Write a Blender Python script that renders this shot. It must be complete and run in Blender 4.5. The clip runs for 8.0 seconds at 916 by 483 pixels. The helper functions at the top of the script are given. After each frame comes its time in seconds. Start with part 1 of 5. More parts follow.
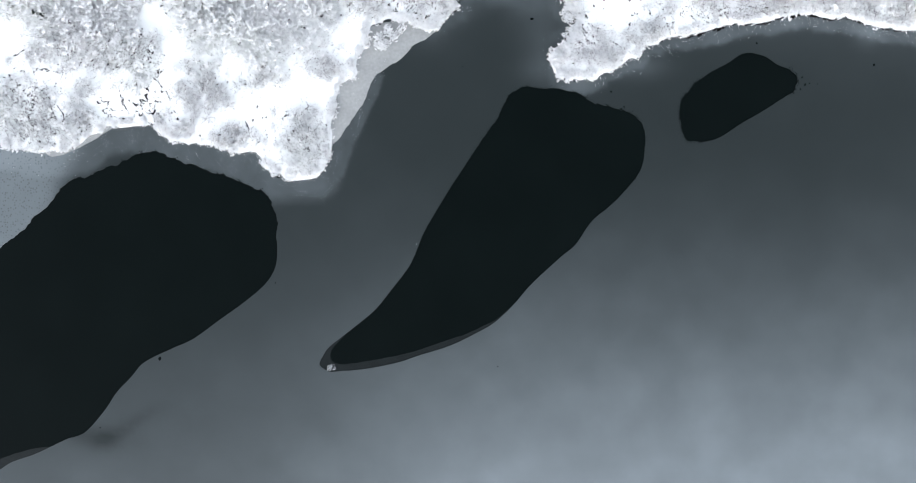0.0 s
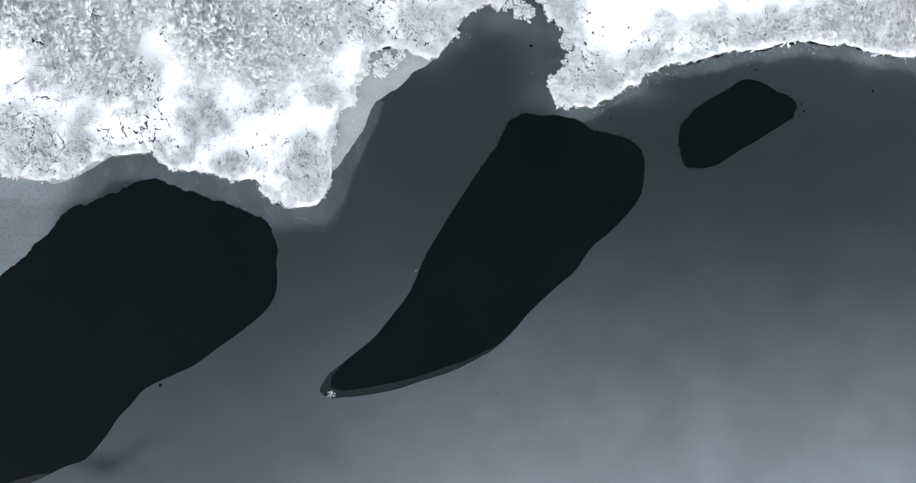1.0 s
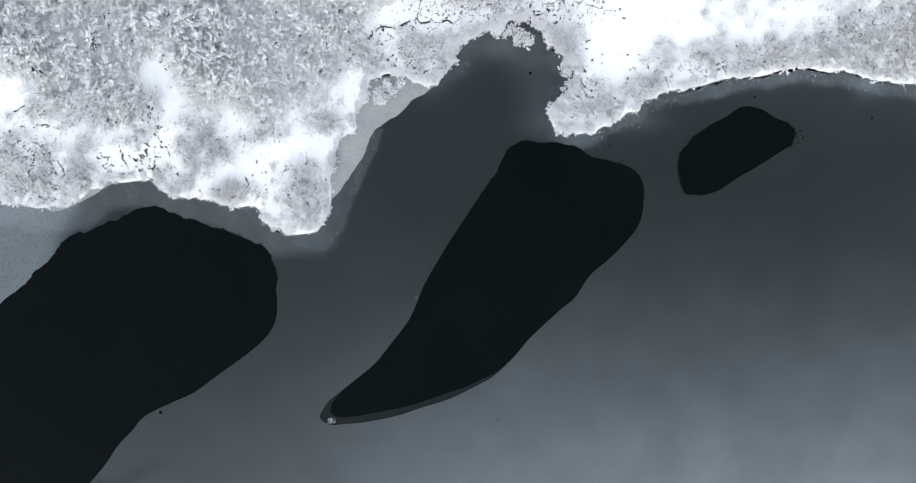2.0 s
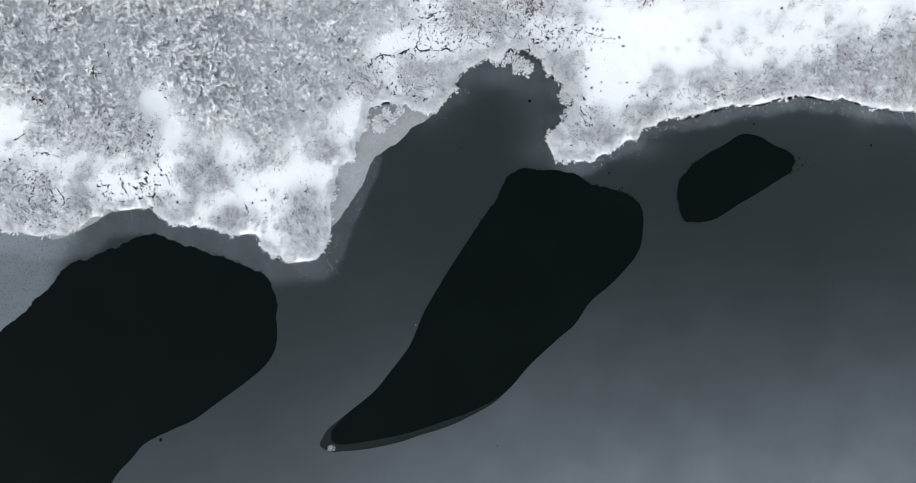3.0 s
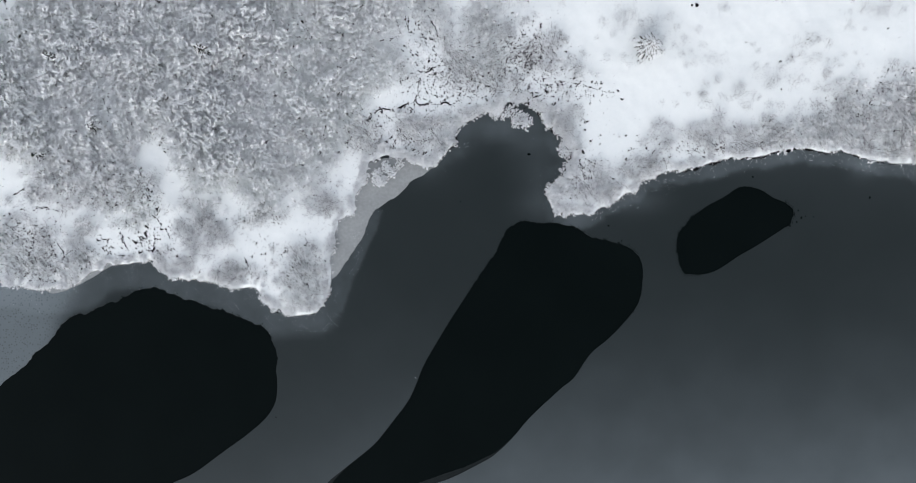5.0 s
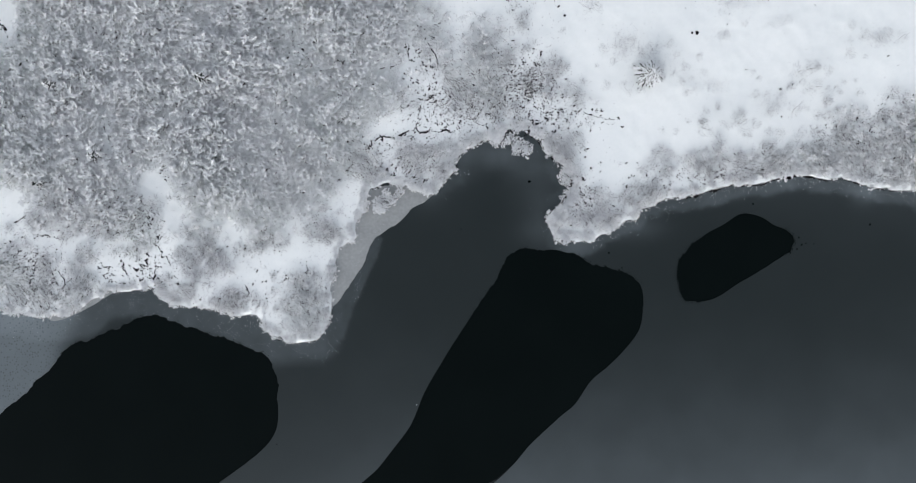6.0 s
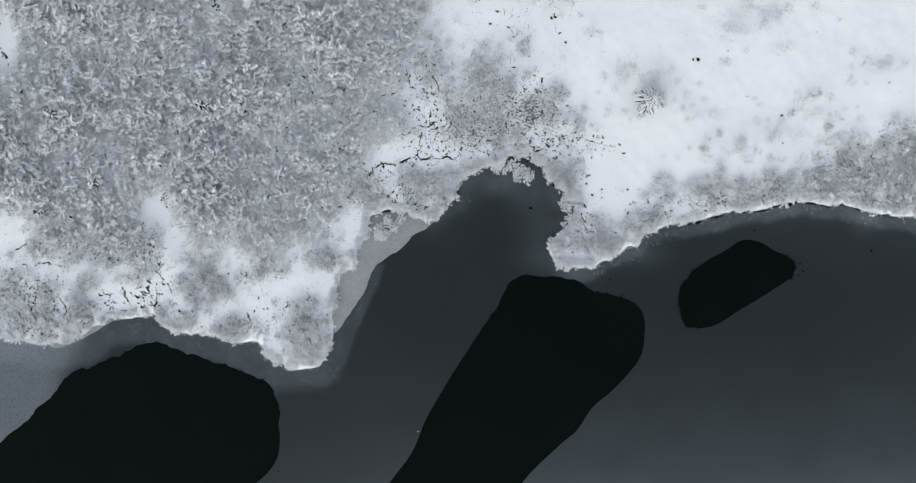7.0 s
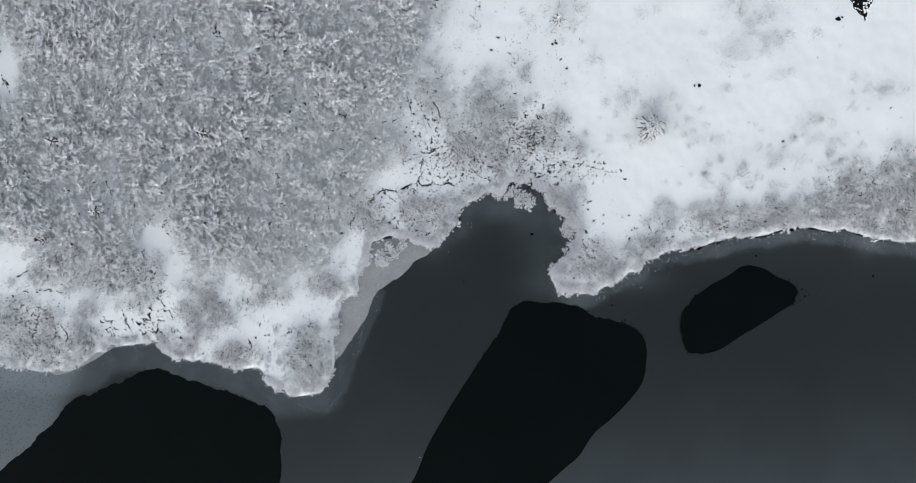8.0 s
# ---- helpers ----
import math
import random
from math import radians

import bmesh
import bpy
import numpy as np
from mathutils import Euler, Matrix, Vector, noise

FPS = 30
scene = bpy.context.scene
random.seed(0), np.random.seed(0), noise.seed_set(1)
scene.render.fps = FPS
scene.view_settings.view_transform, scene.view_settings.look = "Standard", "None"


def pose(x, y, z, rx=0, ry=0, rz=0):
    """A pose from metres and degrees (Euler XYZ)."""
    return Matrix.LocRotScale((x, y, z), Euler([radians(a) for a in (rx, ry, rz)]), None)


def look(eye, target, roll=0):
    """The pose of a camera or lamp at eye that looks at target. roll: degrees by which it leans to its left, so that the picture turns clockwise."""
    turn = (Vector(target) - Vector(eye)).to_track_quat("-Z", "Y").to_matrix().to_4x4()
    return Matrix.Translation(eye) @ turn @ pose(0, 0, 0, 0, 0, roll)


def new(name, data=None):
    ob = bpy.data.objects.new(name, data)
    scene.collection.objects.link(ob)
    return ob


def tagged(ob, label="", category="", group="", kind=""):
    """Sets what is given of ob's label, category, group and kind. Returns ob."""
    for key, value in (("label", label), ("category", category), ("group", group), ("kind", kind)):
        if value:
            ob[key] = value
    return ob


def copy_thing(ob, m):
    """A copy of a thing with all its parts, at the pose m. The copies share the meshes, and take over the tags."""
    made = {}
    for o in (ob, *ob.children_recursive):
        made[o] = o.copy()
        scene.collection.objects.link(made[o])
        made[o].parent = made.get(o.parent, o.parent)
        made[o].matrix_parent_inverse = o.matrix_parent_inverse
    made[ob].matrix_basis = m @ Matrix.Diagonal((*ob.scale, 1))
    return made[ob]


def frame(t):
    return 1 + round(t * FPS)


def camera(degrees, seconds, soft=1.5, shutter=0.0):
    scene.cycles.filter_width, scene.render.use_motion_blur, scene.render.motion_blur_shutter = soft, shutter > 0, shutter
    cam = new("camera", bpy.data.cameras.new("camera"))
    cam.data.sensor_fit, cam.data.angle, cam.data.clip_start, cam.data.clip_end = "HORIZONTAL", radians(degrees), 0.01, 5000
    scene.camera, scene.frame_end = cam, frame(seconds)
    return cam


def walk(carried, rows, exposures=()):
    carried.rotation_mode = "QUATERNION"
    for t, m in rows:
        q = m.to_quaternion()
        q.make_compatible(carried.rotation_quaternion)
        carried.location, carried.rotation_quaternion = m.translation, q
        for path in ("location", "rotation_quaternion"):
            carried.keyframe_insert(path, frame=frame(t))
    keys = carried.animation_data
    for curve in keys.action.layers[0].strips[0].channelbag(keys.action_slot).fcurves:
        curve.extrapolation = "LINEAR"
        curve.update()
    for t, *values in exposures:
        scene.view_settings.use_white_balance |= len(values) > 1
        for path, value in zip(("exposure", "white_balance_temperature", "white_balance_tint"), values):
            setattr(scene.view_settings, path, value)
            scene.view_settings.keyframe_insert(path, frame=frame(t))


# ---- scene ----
import mathutils
cam = camera(70.0, 8.0, soft=0.6)
METRES, EYE, TILT, LEAN, TURN = 29.6, 91.08, -91.635, 0.548, 0.0
ROWS = [
    (0.0, 0.0, 0.0, 0.0, -0.0, 0.0, -0.0),
    (0.5, 0.0015, -0.0018, 0.0622, 0.02, 0.01, 0.04),
    (1.0, 0.0018, -0.0052, 0.1284, 0.01, -0.06, 0.11),
    (1.5, 0.0024, -0.0063, 0.1889, 0.01, -0.02, 0.17),
    (3.0, 0.0064, -0.0114, 0.3794, 0.02, 0.04, 0.28),
    (3.5, 0.0068, -0.0117, 0.4389, 0.01, 0.11, 0.33),
    (4.0, 0.0078, -0.013, 0.5044, 0.01, 0.08, 0.37),
    (4.5, 0.0084, -0.0135, 0.562, 0.0, 0.12, 0.42),
    (6.0, 0.0065, -0.0172, 0.7543, -0.01, 0.09, 0.54),
    (6.5, 0.0045, -0.0172, 0.8118, -0.0, 0.1, 0.58),
    (7.0, 0.002, -0.0167, 0.8775, -0.0, 0.13, 0.64),
    (7.5, 0.0001, -0.016, 0.9339, -0.0, 0.14, 0.69),
    (8.0, -0.0025, -0.0148, 0.9995, 0.01, 0.14, 0.76),
]
EXPOSURES = [(0.0, 1.58), (1.0, 1.45), (1.7, 1.31), (3.0, 1.07), (4.5, 0.87), (6.0, 0.71), (7.0, 0.65), (8.0, 0.62)]
walk(cam, [(t, pose(0, 0, EYE, TILT, LEAN, TURN) @ pose(METRES * x, METRES * y, METRES * z, 90 + pitch, roll, yaw)) for t, x, y, z, yaw, pitch, roll in ROWS], EXPOSURES)

# ---- overcast winter daylight ----
SUN_UP, SUN_TURN = 22.0, 200.0
world = bpy.data.worlds.new("overcast_sky")
scene.world = world
world.use_nodes = True
wn, wl = world.node_tree.nodes, world.node_tree.links
sky = wn.new("ShaderNodeTexSky")
sky.sky_type, sky.sun_disc = "NISHITA", False
sky.sun_elevation, sky.sun_rotation = radians(SUN_UP), radians(SUN_TURN)
grey = wn.new("ShaderNodeHueSaturation")
grey.inputs["Saturation"].default_value = 0.3
wl.new(sky.outputs["Color"], grey.inputs["Color"])
wl.new(grey.outputs["Color"], wn["Background"].inputs["Color"])
wn["Background"].inputs["Strength"].default_value = 0.15
sun = new("sun", bpy.data.lights.new("sun", "SUN"))
sun.data.energy, sun.data.angle, sun.data.color = 0.5, radians(60), (1.0, 0.99, 0.97)
sun.matrix_world = look((0, 0, 50), (-math.sin(radians(SUN_TURN)) * 50, -math.cos(radians(SUN_TURN)) * 50, 50 - 50 * math.tan(radians(SUN_UP))))


# ---- materials ----
def material(name, low, high, scale, rough=0.7, specular=0.2, fine=0.0, bump=0.0, island=False, detail=6.0, hue=0.0):
    """Two colours mixed by noise at one scale, broken up by a finer one, with relief."""
    m = bpy.data.materials.new(name)
    m.use_nodes = True
    n, l = m.node_tree.nodes, m.node_tree.links
    b = n["Principled BSDF"]
    b.inputs["Roughness"].default_value = rough
    b.inputs["Specular IOR Level"].default_value = specular
    co = n.new("ShaderNodeNewGeometry")
    t = n.new("ShaderNodeTexNoise")
    t.inputs["Scale"].default_value, t.inputs["Detail"].default_value = scale, detail
    l.new(co.outputs["Position"], t.inputs["Vector"])
    fac = t.outputs["Fac"]
    if fine:
        f = n.new("ShaderNodeTexNoise")
        f.inputs["Scale"].default_value, f.inputs["Detail"].default_value = fine, 4.0
        l.new(co.outputs["Position"], f.inputs["Vector"])
        add = n.new("ShaderNodeMath")
        add.operation = "ADD"
        l.new(fac, add.inputs[0]), l.new(f.outputs["Fac"], add.inputs[1])
        half = n.new("ShaderNodeMath")
        half.operation = "MULTIPLY"
        half.inputs[1].default_value = 0.5
        l.new(add.outputs[0], half.inputs[0])
        fac = half.outputs[0]
        if bump:
            r = n.new("ShaderNodeBump")
            r.inputs["Strength"].default_value, r.inputs["Distance"].default_value = bump, 0.1
            l.new(f.outputs["Fac"], r.inputs["Height"])
            l.new(r.outputs["Normal"], b.inputs["Normal"])
    if island:
        add = n.new("ShaderNodeMath")
        add.operation = "MULTIPLY_ADD"
        add.inputs[1].default_value = 0.5
        l.new(co.outputs["Random Per Island"], add.inputs[0]), l.new(fac, add.inputs[2])
        sub = n.new("ShaderNodeMath")
        sub.operation = "SUBTRACT"
        sub.inputs[1].default_value = 0.25
        l.new(add.outputs[0], sub.inputs[0])
        fac = sub.outputs[0]
    ramp = n.new("ShaderNodeValToRGB")
    ramp.color_ramp.elements[0].position, ramp.color_ramp.elements[1].position = 0.3, 0.7
    ramp.color_ramp.elements[0].color, ramp.color_ramp.elements[1].color = (*low, 1), (*high, 1)
    l.new(fac, ramp.inputs["Fac"])
    out = ramp.outputs["Color"]
    if hue:
        patch, turn_to, tint = n.new("ShaderNodeTexNoise"), n.new("ShaderNodeMix"), n.new("ShaderNodeMix")
        patch.inputs["Scale"].default_value = 0.07
        l.new(co.outputs["Position"], patch.inputs["Vector"])
        turn_to.data_type = tint.data_type = "RGBA"
        tint.blend_type = "MULTIPLY"
        tint.inputs["Factor"].default_value = 1.0
        turn_to.inputs["A"].default_value, turn_to.inputs["B"].default_value = (1 + hue * 1.6, 1 - hue, 1 + hue * 1.2, 1), (1 - hue * 0.3, 1 + hue, 1 - hue * 1.5, 1)
        sharp = n.new("ShaderNodeMapRange")
        sharp.inputs["From Min"].default_value, sharp.inputs["From Max"].default_value = 0.35, 0.65
        l.new(patch.outputs["Fac"], sharp.inputs["Value"])
        l.new(sharp.outputs[0], turn_to.inputs["Factor"])
        l.new(out, tint.inputs["A"]), l.new(turn_to.outputs["Result"], tint.inputs["B"])
        out = tint.outputs["Result"]
    l.new(out, b.inputs["Base Color"])
    return m


snow = material("snow", (0.85, 0.88, 0.885), (0.9, 0.92, 0.922), 0.12, 0.85, 0.1, fine=2.0, bump=0.12)
rime = material("rime_frost", (0.82, 0.835, 0.86), (0.95, 0.96, 0.975), 0.6, 0.85, 0.1, fine=5.0, island=True)
heath_rime = material("heath_rime", (0.68, 0.69, 0.71), (0.93, 0.94, 0.955), 0.5, 0.85, 0.1, fine=5.0, island=True)
dark_twig = material("bare_heath_twig", (0.04, 0.035, 0.04), (0.4, 0.39, 0.41), 0.4, 0.9, 0.1, fine=4.0, island=True)
low_rime = material("rimed_low_twig", (0.52, 0.532, 0.552), (0.9, 0.91, 0.93), 0.3, 0.9, 0.1, fine=5.0, island=True, hue=0.012)
twig = material("frosted_twig", (0.2, 0.203, 0.21), (0.64, 0.655, 0.68), 0.15, 0.9, 0.1, fine=5.0, island=True, hue=0.02)
heath = material("rimed_heath_twig", (0.084, 0.07, 0.084), (0.74, 0.76, 0.79), 0.2, 0.9, 0.1, fine=4.0, island=True, hue=0.012)
willow = material("rimed_willow_twig", (0.3, 0.31, 0.33), (0.76, 0.77, 0.79), 0.2, 0.9, 0.1, fine=4.0, island=True)
bark = material("grey_bark", (0.05, 0.045, 0.04), (0.16, 0.15, 0.14), 2.0, 0.95, 0.1, fine=12.0)
needle = material("conifer_needles", (0.012, 0.016, 0.014), (0.04, 0.05, 0.042), 3.0, 0.9, 0.1, fine=20.0)
# Heather tone, kept dark so that it paints shade between shrubs too.
undergrowth = material("heather_and_shade", (0.03, 0.03, 0.034), (0.15, 0.15, 0.16), 0.7, 0.95, 0.1, fine=9.0, bump=0.6)
# Black of wet peat; the flecks between twigs use it as shade.
peat = material("wet_peat_and_shade", (0.004, 0.004, 0.005), (0.012, 0.012, 0.013), 3.0, 0.7, 0.05)
water_dark = material("dark_lake_water", (0.001, 0.003, 0.003), (0.0018, 0.0042, 0.0042), 0.1, 0.06, 0.07)
new_ice = material("new_clear_ice", (0.004, 0.0065, 0.007), (0.0085, 0.0125, 0.013), 0.6, 0.25, 0.2, fine=4.0)
crystal = material("ice_crystals", (0.5, 0.53, 0.56), (0.85, 0.88, 0.9), 6.0, 0.5, 0.3)
slush_mat = material("grey_slush_ice", (0.24, 0.252, 0.258), (0.345, 0.357, 0.363), 0.35, 0.6, 0.2, fine=2.5, bump=0.2)


def ice_material():
    """Dark clear ice under a frost film; the film's thickness is the attribute frost, the attribute spots gives thaw spots."""
    m = bpy.data.materials.new("lake_ice")
    m.use_nodes = True
    n, l = m.node_tree.nodes, m.node_tree.links
    b = n["Principled BSDF"]
    b.inputs["Roughness"].default_value, b.inputs["Specular IOR Level"].default_value = 0.3, 0.25
    co, at, sp = n.new("ShaderNodeNewGeometry"), n.new("ShaderNodeAttribute"), n.new("ShaderNodeAttribute")
    at.attribute_name, sp.attribute_name = "frost", "spots"

    def math_node(kind, a, c):
        q = n.new("ShaderNodeMath")
        q.operation = kind
        for k, v in enumerate((a, c)):
            if isinstance(v, float):
                q.inputs[k].default_value = v
            else:
                l.new(v, q.inputs[k])
        return q.outputs[0]

    def noise_node(scale, detail):
        t = n.new("ShaderNodeTexNoise")
        t.inputs["Scale"].default_value, t.inputs["Detail"].default_value = scale, detail
        l.new(co.outputs["Position"], t.inputs["Vector"])
        return t.outputs["Fac"]

    cloud = math_node("MULTIPLY", noise_node(0.05, 3.0), noise_node(0.16, 3.0))
    film = math_node("MULTIPLY", at.outputs["Fac"], math_node("ADD", math_node("MULTIPLY", cloud, 0.8), 0.8))
    cells = n.new("ShaderNodeTexVoronoi")
    cells.inputs["Scale"].default_value, cells.inputs["Randomness"].default_value = 2.7, 0.75
    l.new(co.outputs["Position"], cells.inputs["Vector"])
    dark = n.new("ShaderNodeMapRange")
    dark.inputs["From Min"].default_value, dark.inputs["From Max"].default_value = 0.2, 0.42
    dark.inputs["To Min"].default_value, dark.inputs["To Max"].default_value = 0.32, 0.0
    l.new(cells.outputs["Distance"], dark.inputs["Value"])
    film = math_node("MULTIPLY", film, math_node("SUBTRACT", 1.0, math_node("MULTIPLY", dark.outputs[0], sp.outputs["Fac"])))
    mix = n.new("ShaderNodeMix")
    mix.data_type = "RGBA"
    mix.inputs["A"].default_value, mix.inputs["B"].default_value = (0.004, 0.0085, 0.0085, 1), (0.55, 0.63, 0.69, 1)
    l.new(film, mix.inputs["Factor"])
    l.new(mix.outputs["Result"], b.inputs["Base Color"])
    return m


lake_ice = ice_material()


# ---- helpers of the scene ----
def value_noise(x, y, scale, seed, octaves=3):
    """Smooth noise in -1..1 at places x, y; scale is the size of the largest lumps in metres."""
    x, y = np.asarray(x, float) / scale, np.asarray(y, float) / scale
    out, amp, total = np.zeros(np.broadcast(x, y).shape), 1.0, 0.0
    for k in range(octaves):
        xi, yi = np.floor(x), np.floor(y)
        fx, fy = x - xi, y - yi
        fx, fy = fx * fx * (3 - 2 * fx), fy * fy * (3 - 2 * fy)

        def lattice(i, j):
            h = np.sin(i * 127.1 + j * 311.7 + (seed + k) * 74.7) * 43758.5453
            return 2 * (h - np.floor(h)) - 1

        a = lattice(xi, yi) * (1 - fx) + lattice(xi + 1, yi) * fx
        c = lattice(xi, yi + 1) * (1 - fx) + lattice(xi + 1, yi + 1) * fx
        out, total = out + amp * (a * (1 - fy) + c * fy), total + amp
        amp, x, y = amp * 0.5, x * 2.03, y * 2.03
    return out / total


def smooth_line(points, step, closed=False):
    """A rounded line through the points, with a place every step metres."""
    p = np.array(points, float)
    n = len(p)
    out = []
    for i in range(n if closed else n - 1):
        a, b, c, d = (p[(i + k) % n] if closed else p[min(max(i + k, 0), n - 1)] for k in (-1, 0, 1, 2))
        m = max(1, int(round(np.linalg.norm(c - b) / step)))
        for k in range(m):
            t = k / m
            out.append(0.5 * (2 * b + (c - a) * t + (2 * a - 5 * b + 4 * c - d) * t * t + (3 * b - a - 3 * c + d) * t ** 3))
    if not closed:
        out.append(p[-1])
    return np.array(out)


def ragged(line, amount, size, seed):
    """The line pushed in and out by noise; amount may be a number for each place."""
    t = np.gradient(line, axis=0)
    t /= np.linalg.norm(t, axis=1)[:, None] + 1e-9
    nrm = np.stack([-t[:, 1], t[:, 0]], 1)
    return line + nrm * (amount * value_noise(line[:, 0], line[:, 1], size, seed, 4))[:, None]


def inside(x, y, poly):
    """Whether the places lie in the polygon."""
    x, y = np.asarray(x, float), np.asarray(y, float)
    hit = np.zeros(x.shape, bool)
    ax, ay = poly[:, 0], poly[:, 1]
    bx, by = np.roll(ax, -1), np.roll(ay, -1)
    for i in range(len(poly)):
        if ay[i] == by[i]:
            continue
        cut = ((ay[i] > y) != (by[i] > y)) & (x < (bx[i] - ax[i]) * (y - ay[i]) / (by[i] - ay[i]) + ax[i])
        hit ^= cut
    return hit


def line_distance(x, y, line):
    """Distance of the places to a line of short pieces."""
    x, y = np.asarray(x, float), np.asarray(y, float)
    best = np.full(x.shape, 1e18)
    for (ax, ay), (bx, by) in zip(line[:-1], line[1:]):
        dx, dy = bx - ax, by - ay
        t = np.clip(((x - ax) * dx + (y - ay) * dy) / (dx * dx + dy * dy + 1e-12), 0, 1)
        np.minimum(best, (x - ax - t * dx) ** 2 + (y - ay - t * dy) ** 2, out=best)
    return np.sqrt(best)


def mesh_of(name, verts, faces, mat, smooth=False, second=None, first_faces=0):
    """A mesh from arrays of corners and of faces that all have equally many corners; from first_faces on they take the second material."""
    verts, faces = np.asarray(verts, np.float32), np.asarray(faces, np.int32)
    me = bpy.data.meshes.new(name)
    me.vertices.add(len(verts)), me.loops.add(faces.size), me.polygons.add(len(faces))
    me.vertices.foreach_set("co", verts.ravel())
    me.loops.foreach_set("vertex_index", faces.ravel())
    me.polygons.foreach_set("loop_start", np.arange(len(faces), dtype=np.int32) * faces.shape[1])
    me.polygons.foreach_set("use_smooth", np.full(len(faces), smooth))
    me.materials.append(mat)
    if second:
        me.materials.append(second)
        me.polygons.foreach_set("material_index", (np.arange(len(faces)) >= first_faces).astype(np.int32))
    me.update(calc_edges=True)
    return me


def part(name, data, parent, label=""):
    ob = new(name, data)
    ob.parent = parent
    return tagged(ob, label) if label else ob


def sheet(name, outline, top, thick, mat):
    """A flat sheet with an edge, from its outline."""
    bm = bmesh.new()
    f = bm.faces.new([bm.verts.new((x, y, top)) for x, y in outline])
    if f.normal.z < 0 or f.calc_area() == 0:
        f.normal_update()
    side = bmesh.ops.extrude_face_region(bm, geom=[f])
    for v in side["geom"]:
        if isinstance(v, bmesh.types.BMVert):
            v.co.z = top - thick
    bmesh.ops.triangulate(bm, faces=bm.faces[:])
    bmesh.ops.recalc_face_normals(bm, faces=bm.faces[:])
    me = bpy.data.meshes.new(name)
    bm.to_mesh(me)
    bm.free()
    me.materials.append(mat)
    return new(name, me)


def tubes(start, way, length, bend, radius, profile, sides=3):
    """Many tapered, bent rods at once: corners and four-cornered faces."""
    n, r = len(start), len(profile)
    way = way / (np.linalg.norm(way, axis=1)[:, None] + 1e-9)
    u = np.cross(way, np.where(np.abs(way[:, 2:]) > 0.9, [[1.0, 0, 0]], [[0, 0, 1.0]]))
    u /= np.linalg.norm(u, axis=1)[:, None] + 1e-9
    v = np.cross(way, u)
    t = np.linspace(0, 1, r)
    mid = start[:, None] + way[:, None] * (length[:, None] * t)[..., None] + bend[:, None] * (t ** 2)[None, :, None]
    ang = np.arange(sides) / sides * 2 * math.pi
    ring = u[:, None, None] * np.cos(ang)[None, None, :, None] + v[:, None, None] * np.sin(ang)[None, None, :, None]
    verts = mid[:, :, None] + ring * (radius[:, None] * np.array(profile)[None])[:, :, None, None]
    i, k, s = np.meshgrid(np.arange(n), np.arange(r - 1), np.arange(sides), indexing="ij")
    base, nxt = (i * r + k) * sides, (s + 1) % sides
    faces = np.stack([base + s, base + nxt, base + sides + nxt, base + sides + s], -1).reshape(-1, 4)
    return verts.reshape(-1, 3), faces


def spikes(start, way, length, radius):
    """Many three-sided spikes at once, thick at the start and running to a point."""
    n = len(start)
    way = way / (np.linalg.norm(way, axis=1)[:, None] + 1e-9)
    u = np.cross(way, np.where(np.abs(way[:, 2:]) > 0.9, [[1.0, 0, 0]], [[0, 0, 1.0]]))
    u /= np.linalg.norm(u, axis=1)[:, None] + 1e-9
    v = np.cross(way, u)
    ang = (0.5, 2.594, 4.689)
    ring = [start + (u * math.cos(a) + v * math.sin(a)) * radius[:, None] for a in ang]
    verts = np.stack(ring + [start + way * length[:, None]], 1).reshape(-1, 3)
    i = np.arange(n)[:, None, None] * 4
    return verts, (i + np.array([(0, 1, 3), (1, 2, 3), (2, 0, 3)])).reshape(-1, 3)


def joined(pieces):
    """Pieces (corners, faces) as one."""
    verts, faces, at = [], [], 0
    for v, f in pieces:
        verts.append(v), faces.append(f + at)
        at += len(v)
    return np.concatenate(verts), np.concatenate(faces)


# ---- the lie of the land ----
SHORE_WEST = [(-77.0, 11.9), (-69.6, 11.1), (-64.7, 10.5), (-61.5, 10.1), (-58.2, 9.8), (-56.1, 10.2), (-53.7, 11.1), (-51.6, 12.3), (-49.5, 13.3), (-47.1, 13.5), (-44.2, 13.6), (-43.0, 13.1), (-41.8, 12.0), (-40.2, 11.1), (-36.1, 11.0), (-33.3, 10.2), (-31.6, 9.5), (-29.2, 9.7), (-28.2, 8.6), (-27.6, 7.4), (-26.0, 6.7), (-24.3, 6.0), (-22.3, 5.9), (-20.3, 6.6), (-19.3, 7.8), (-18.9, 9.4), (-18.4, 11.4), (-18.2, 14.2)]
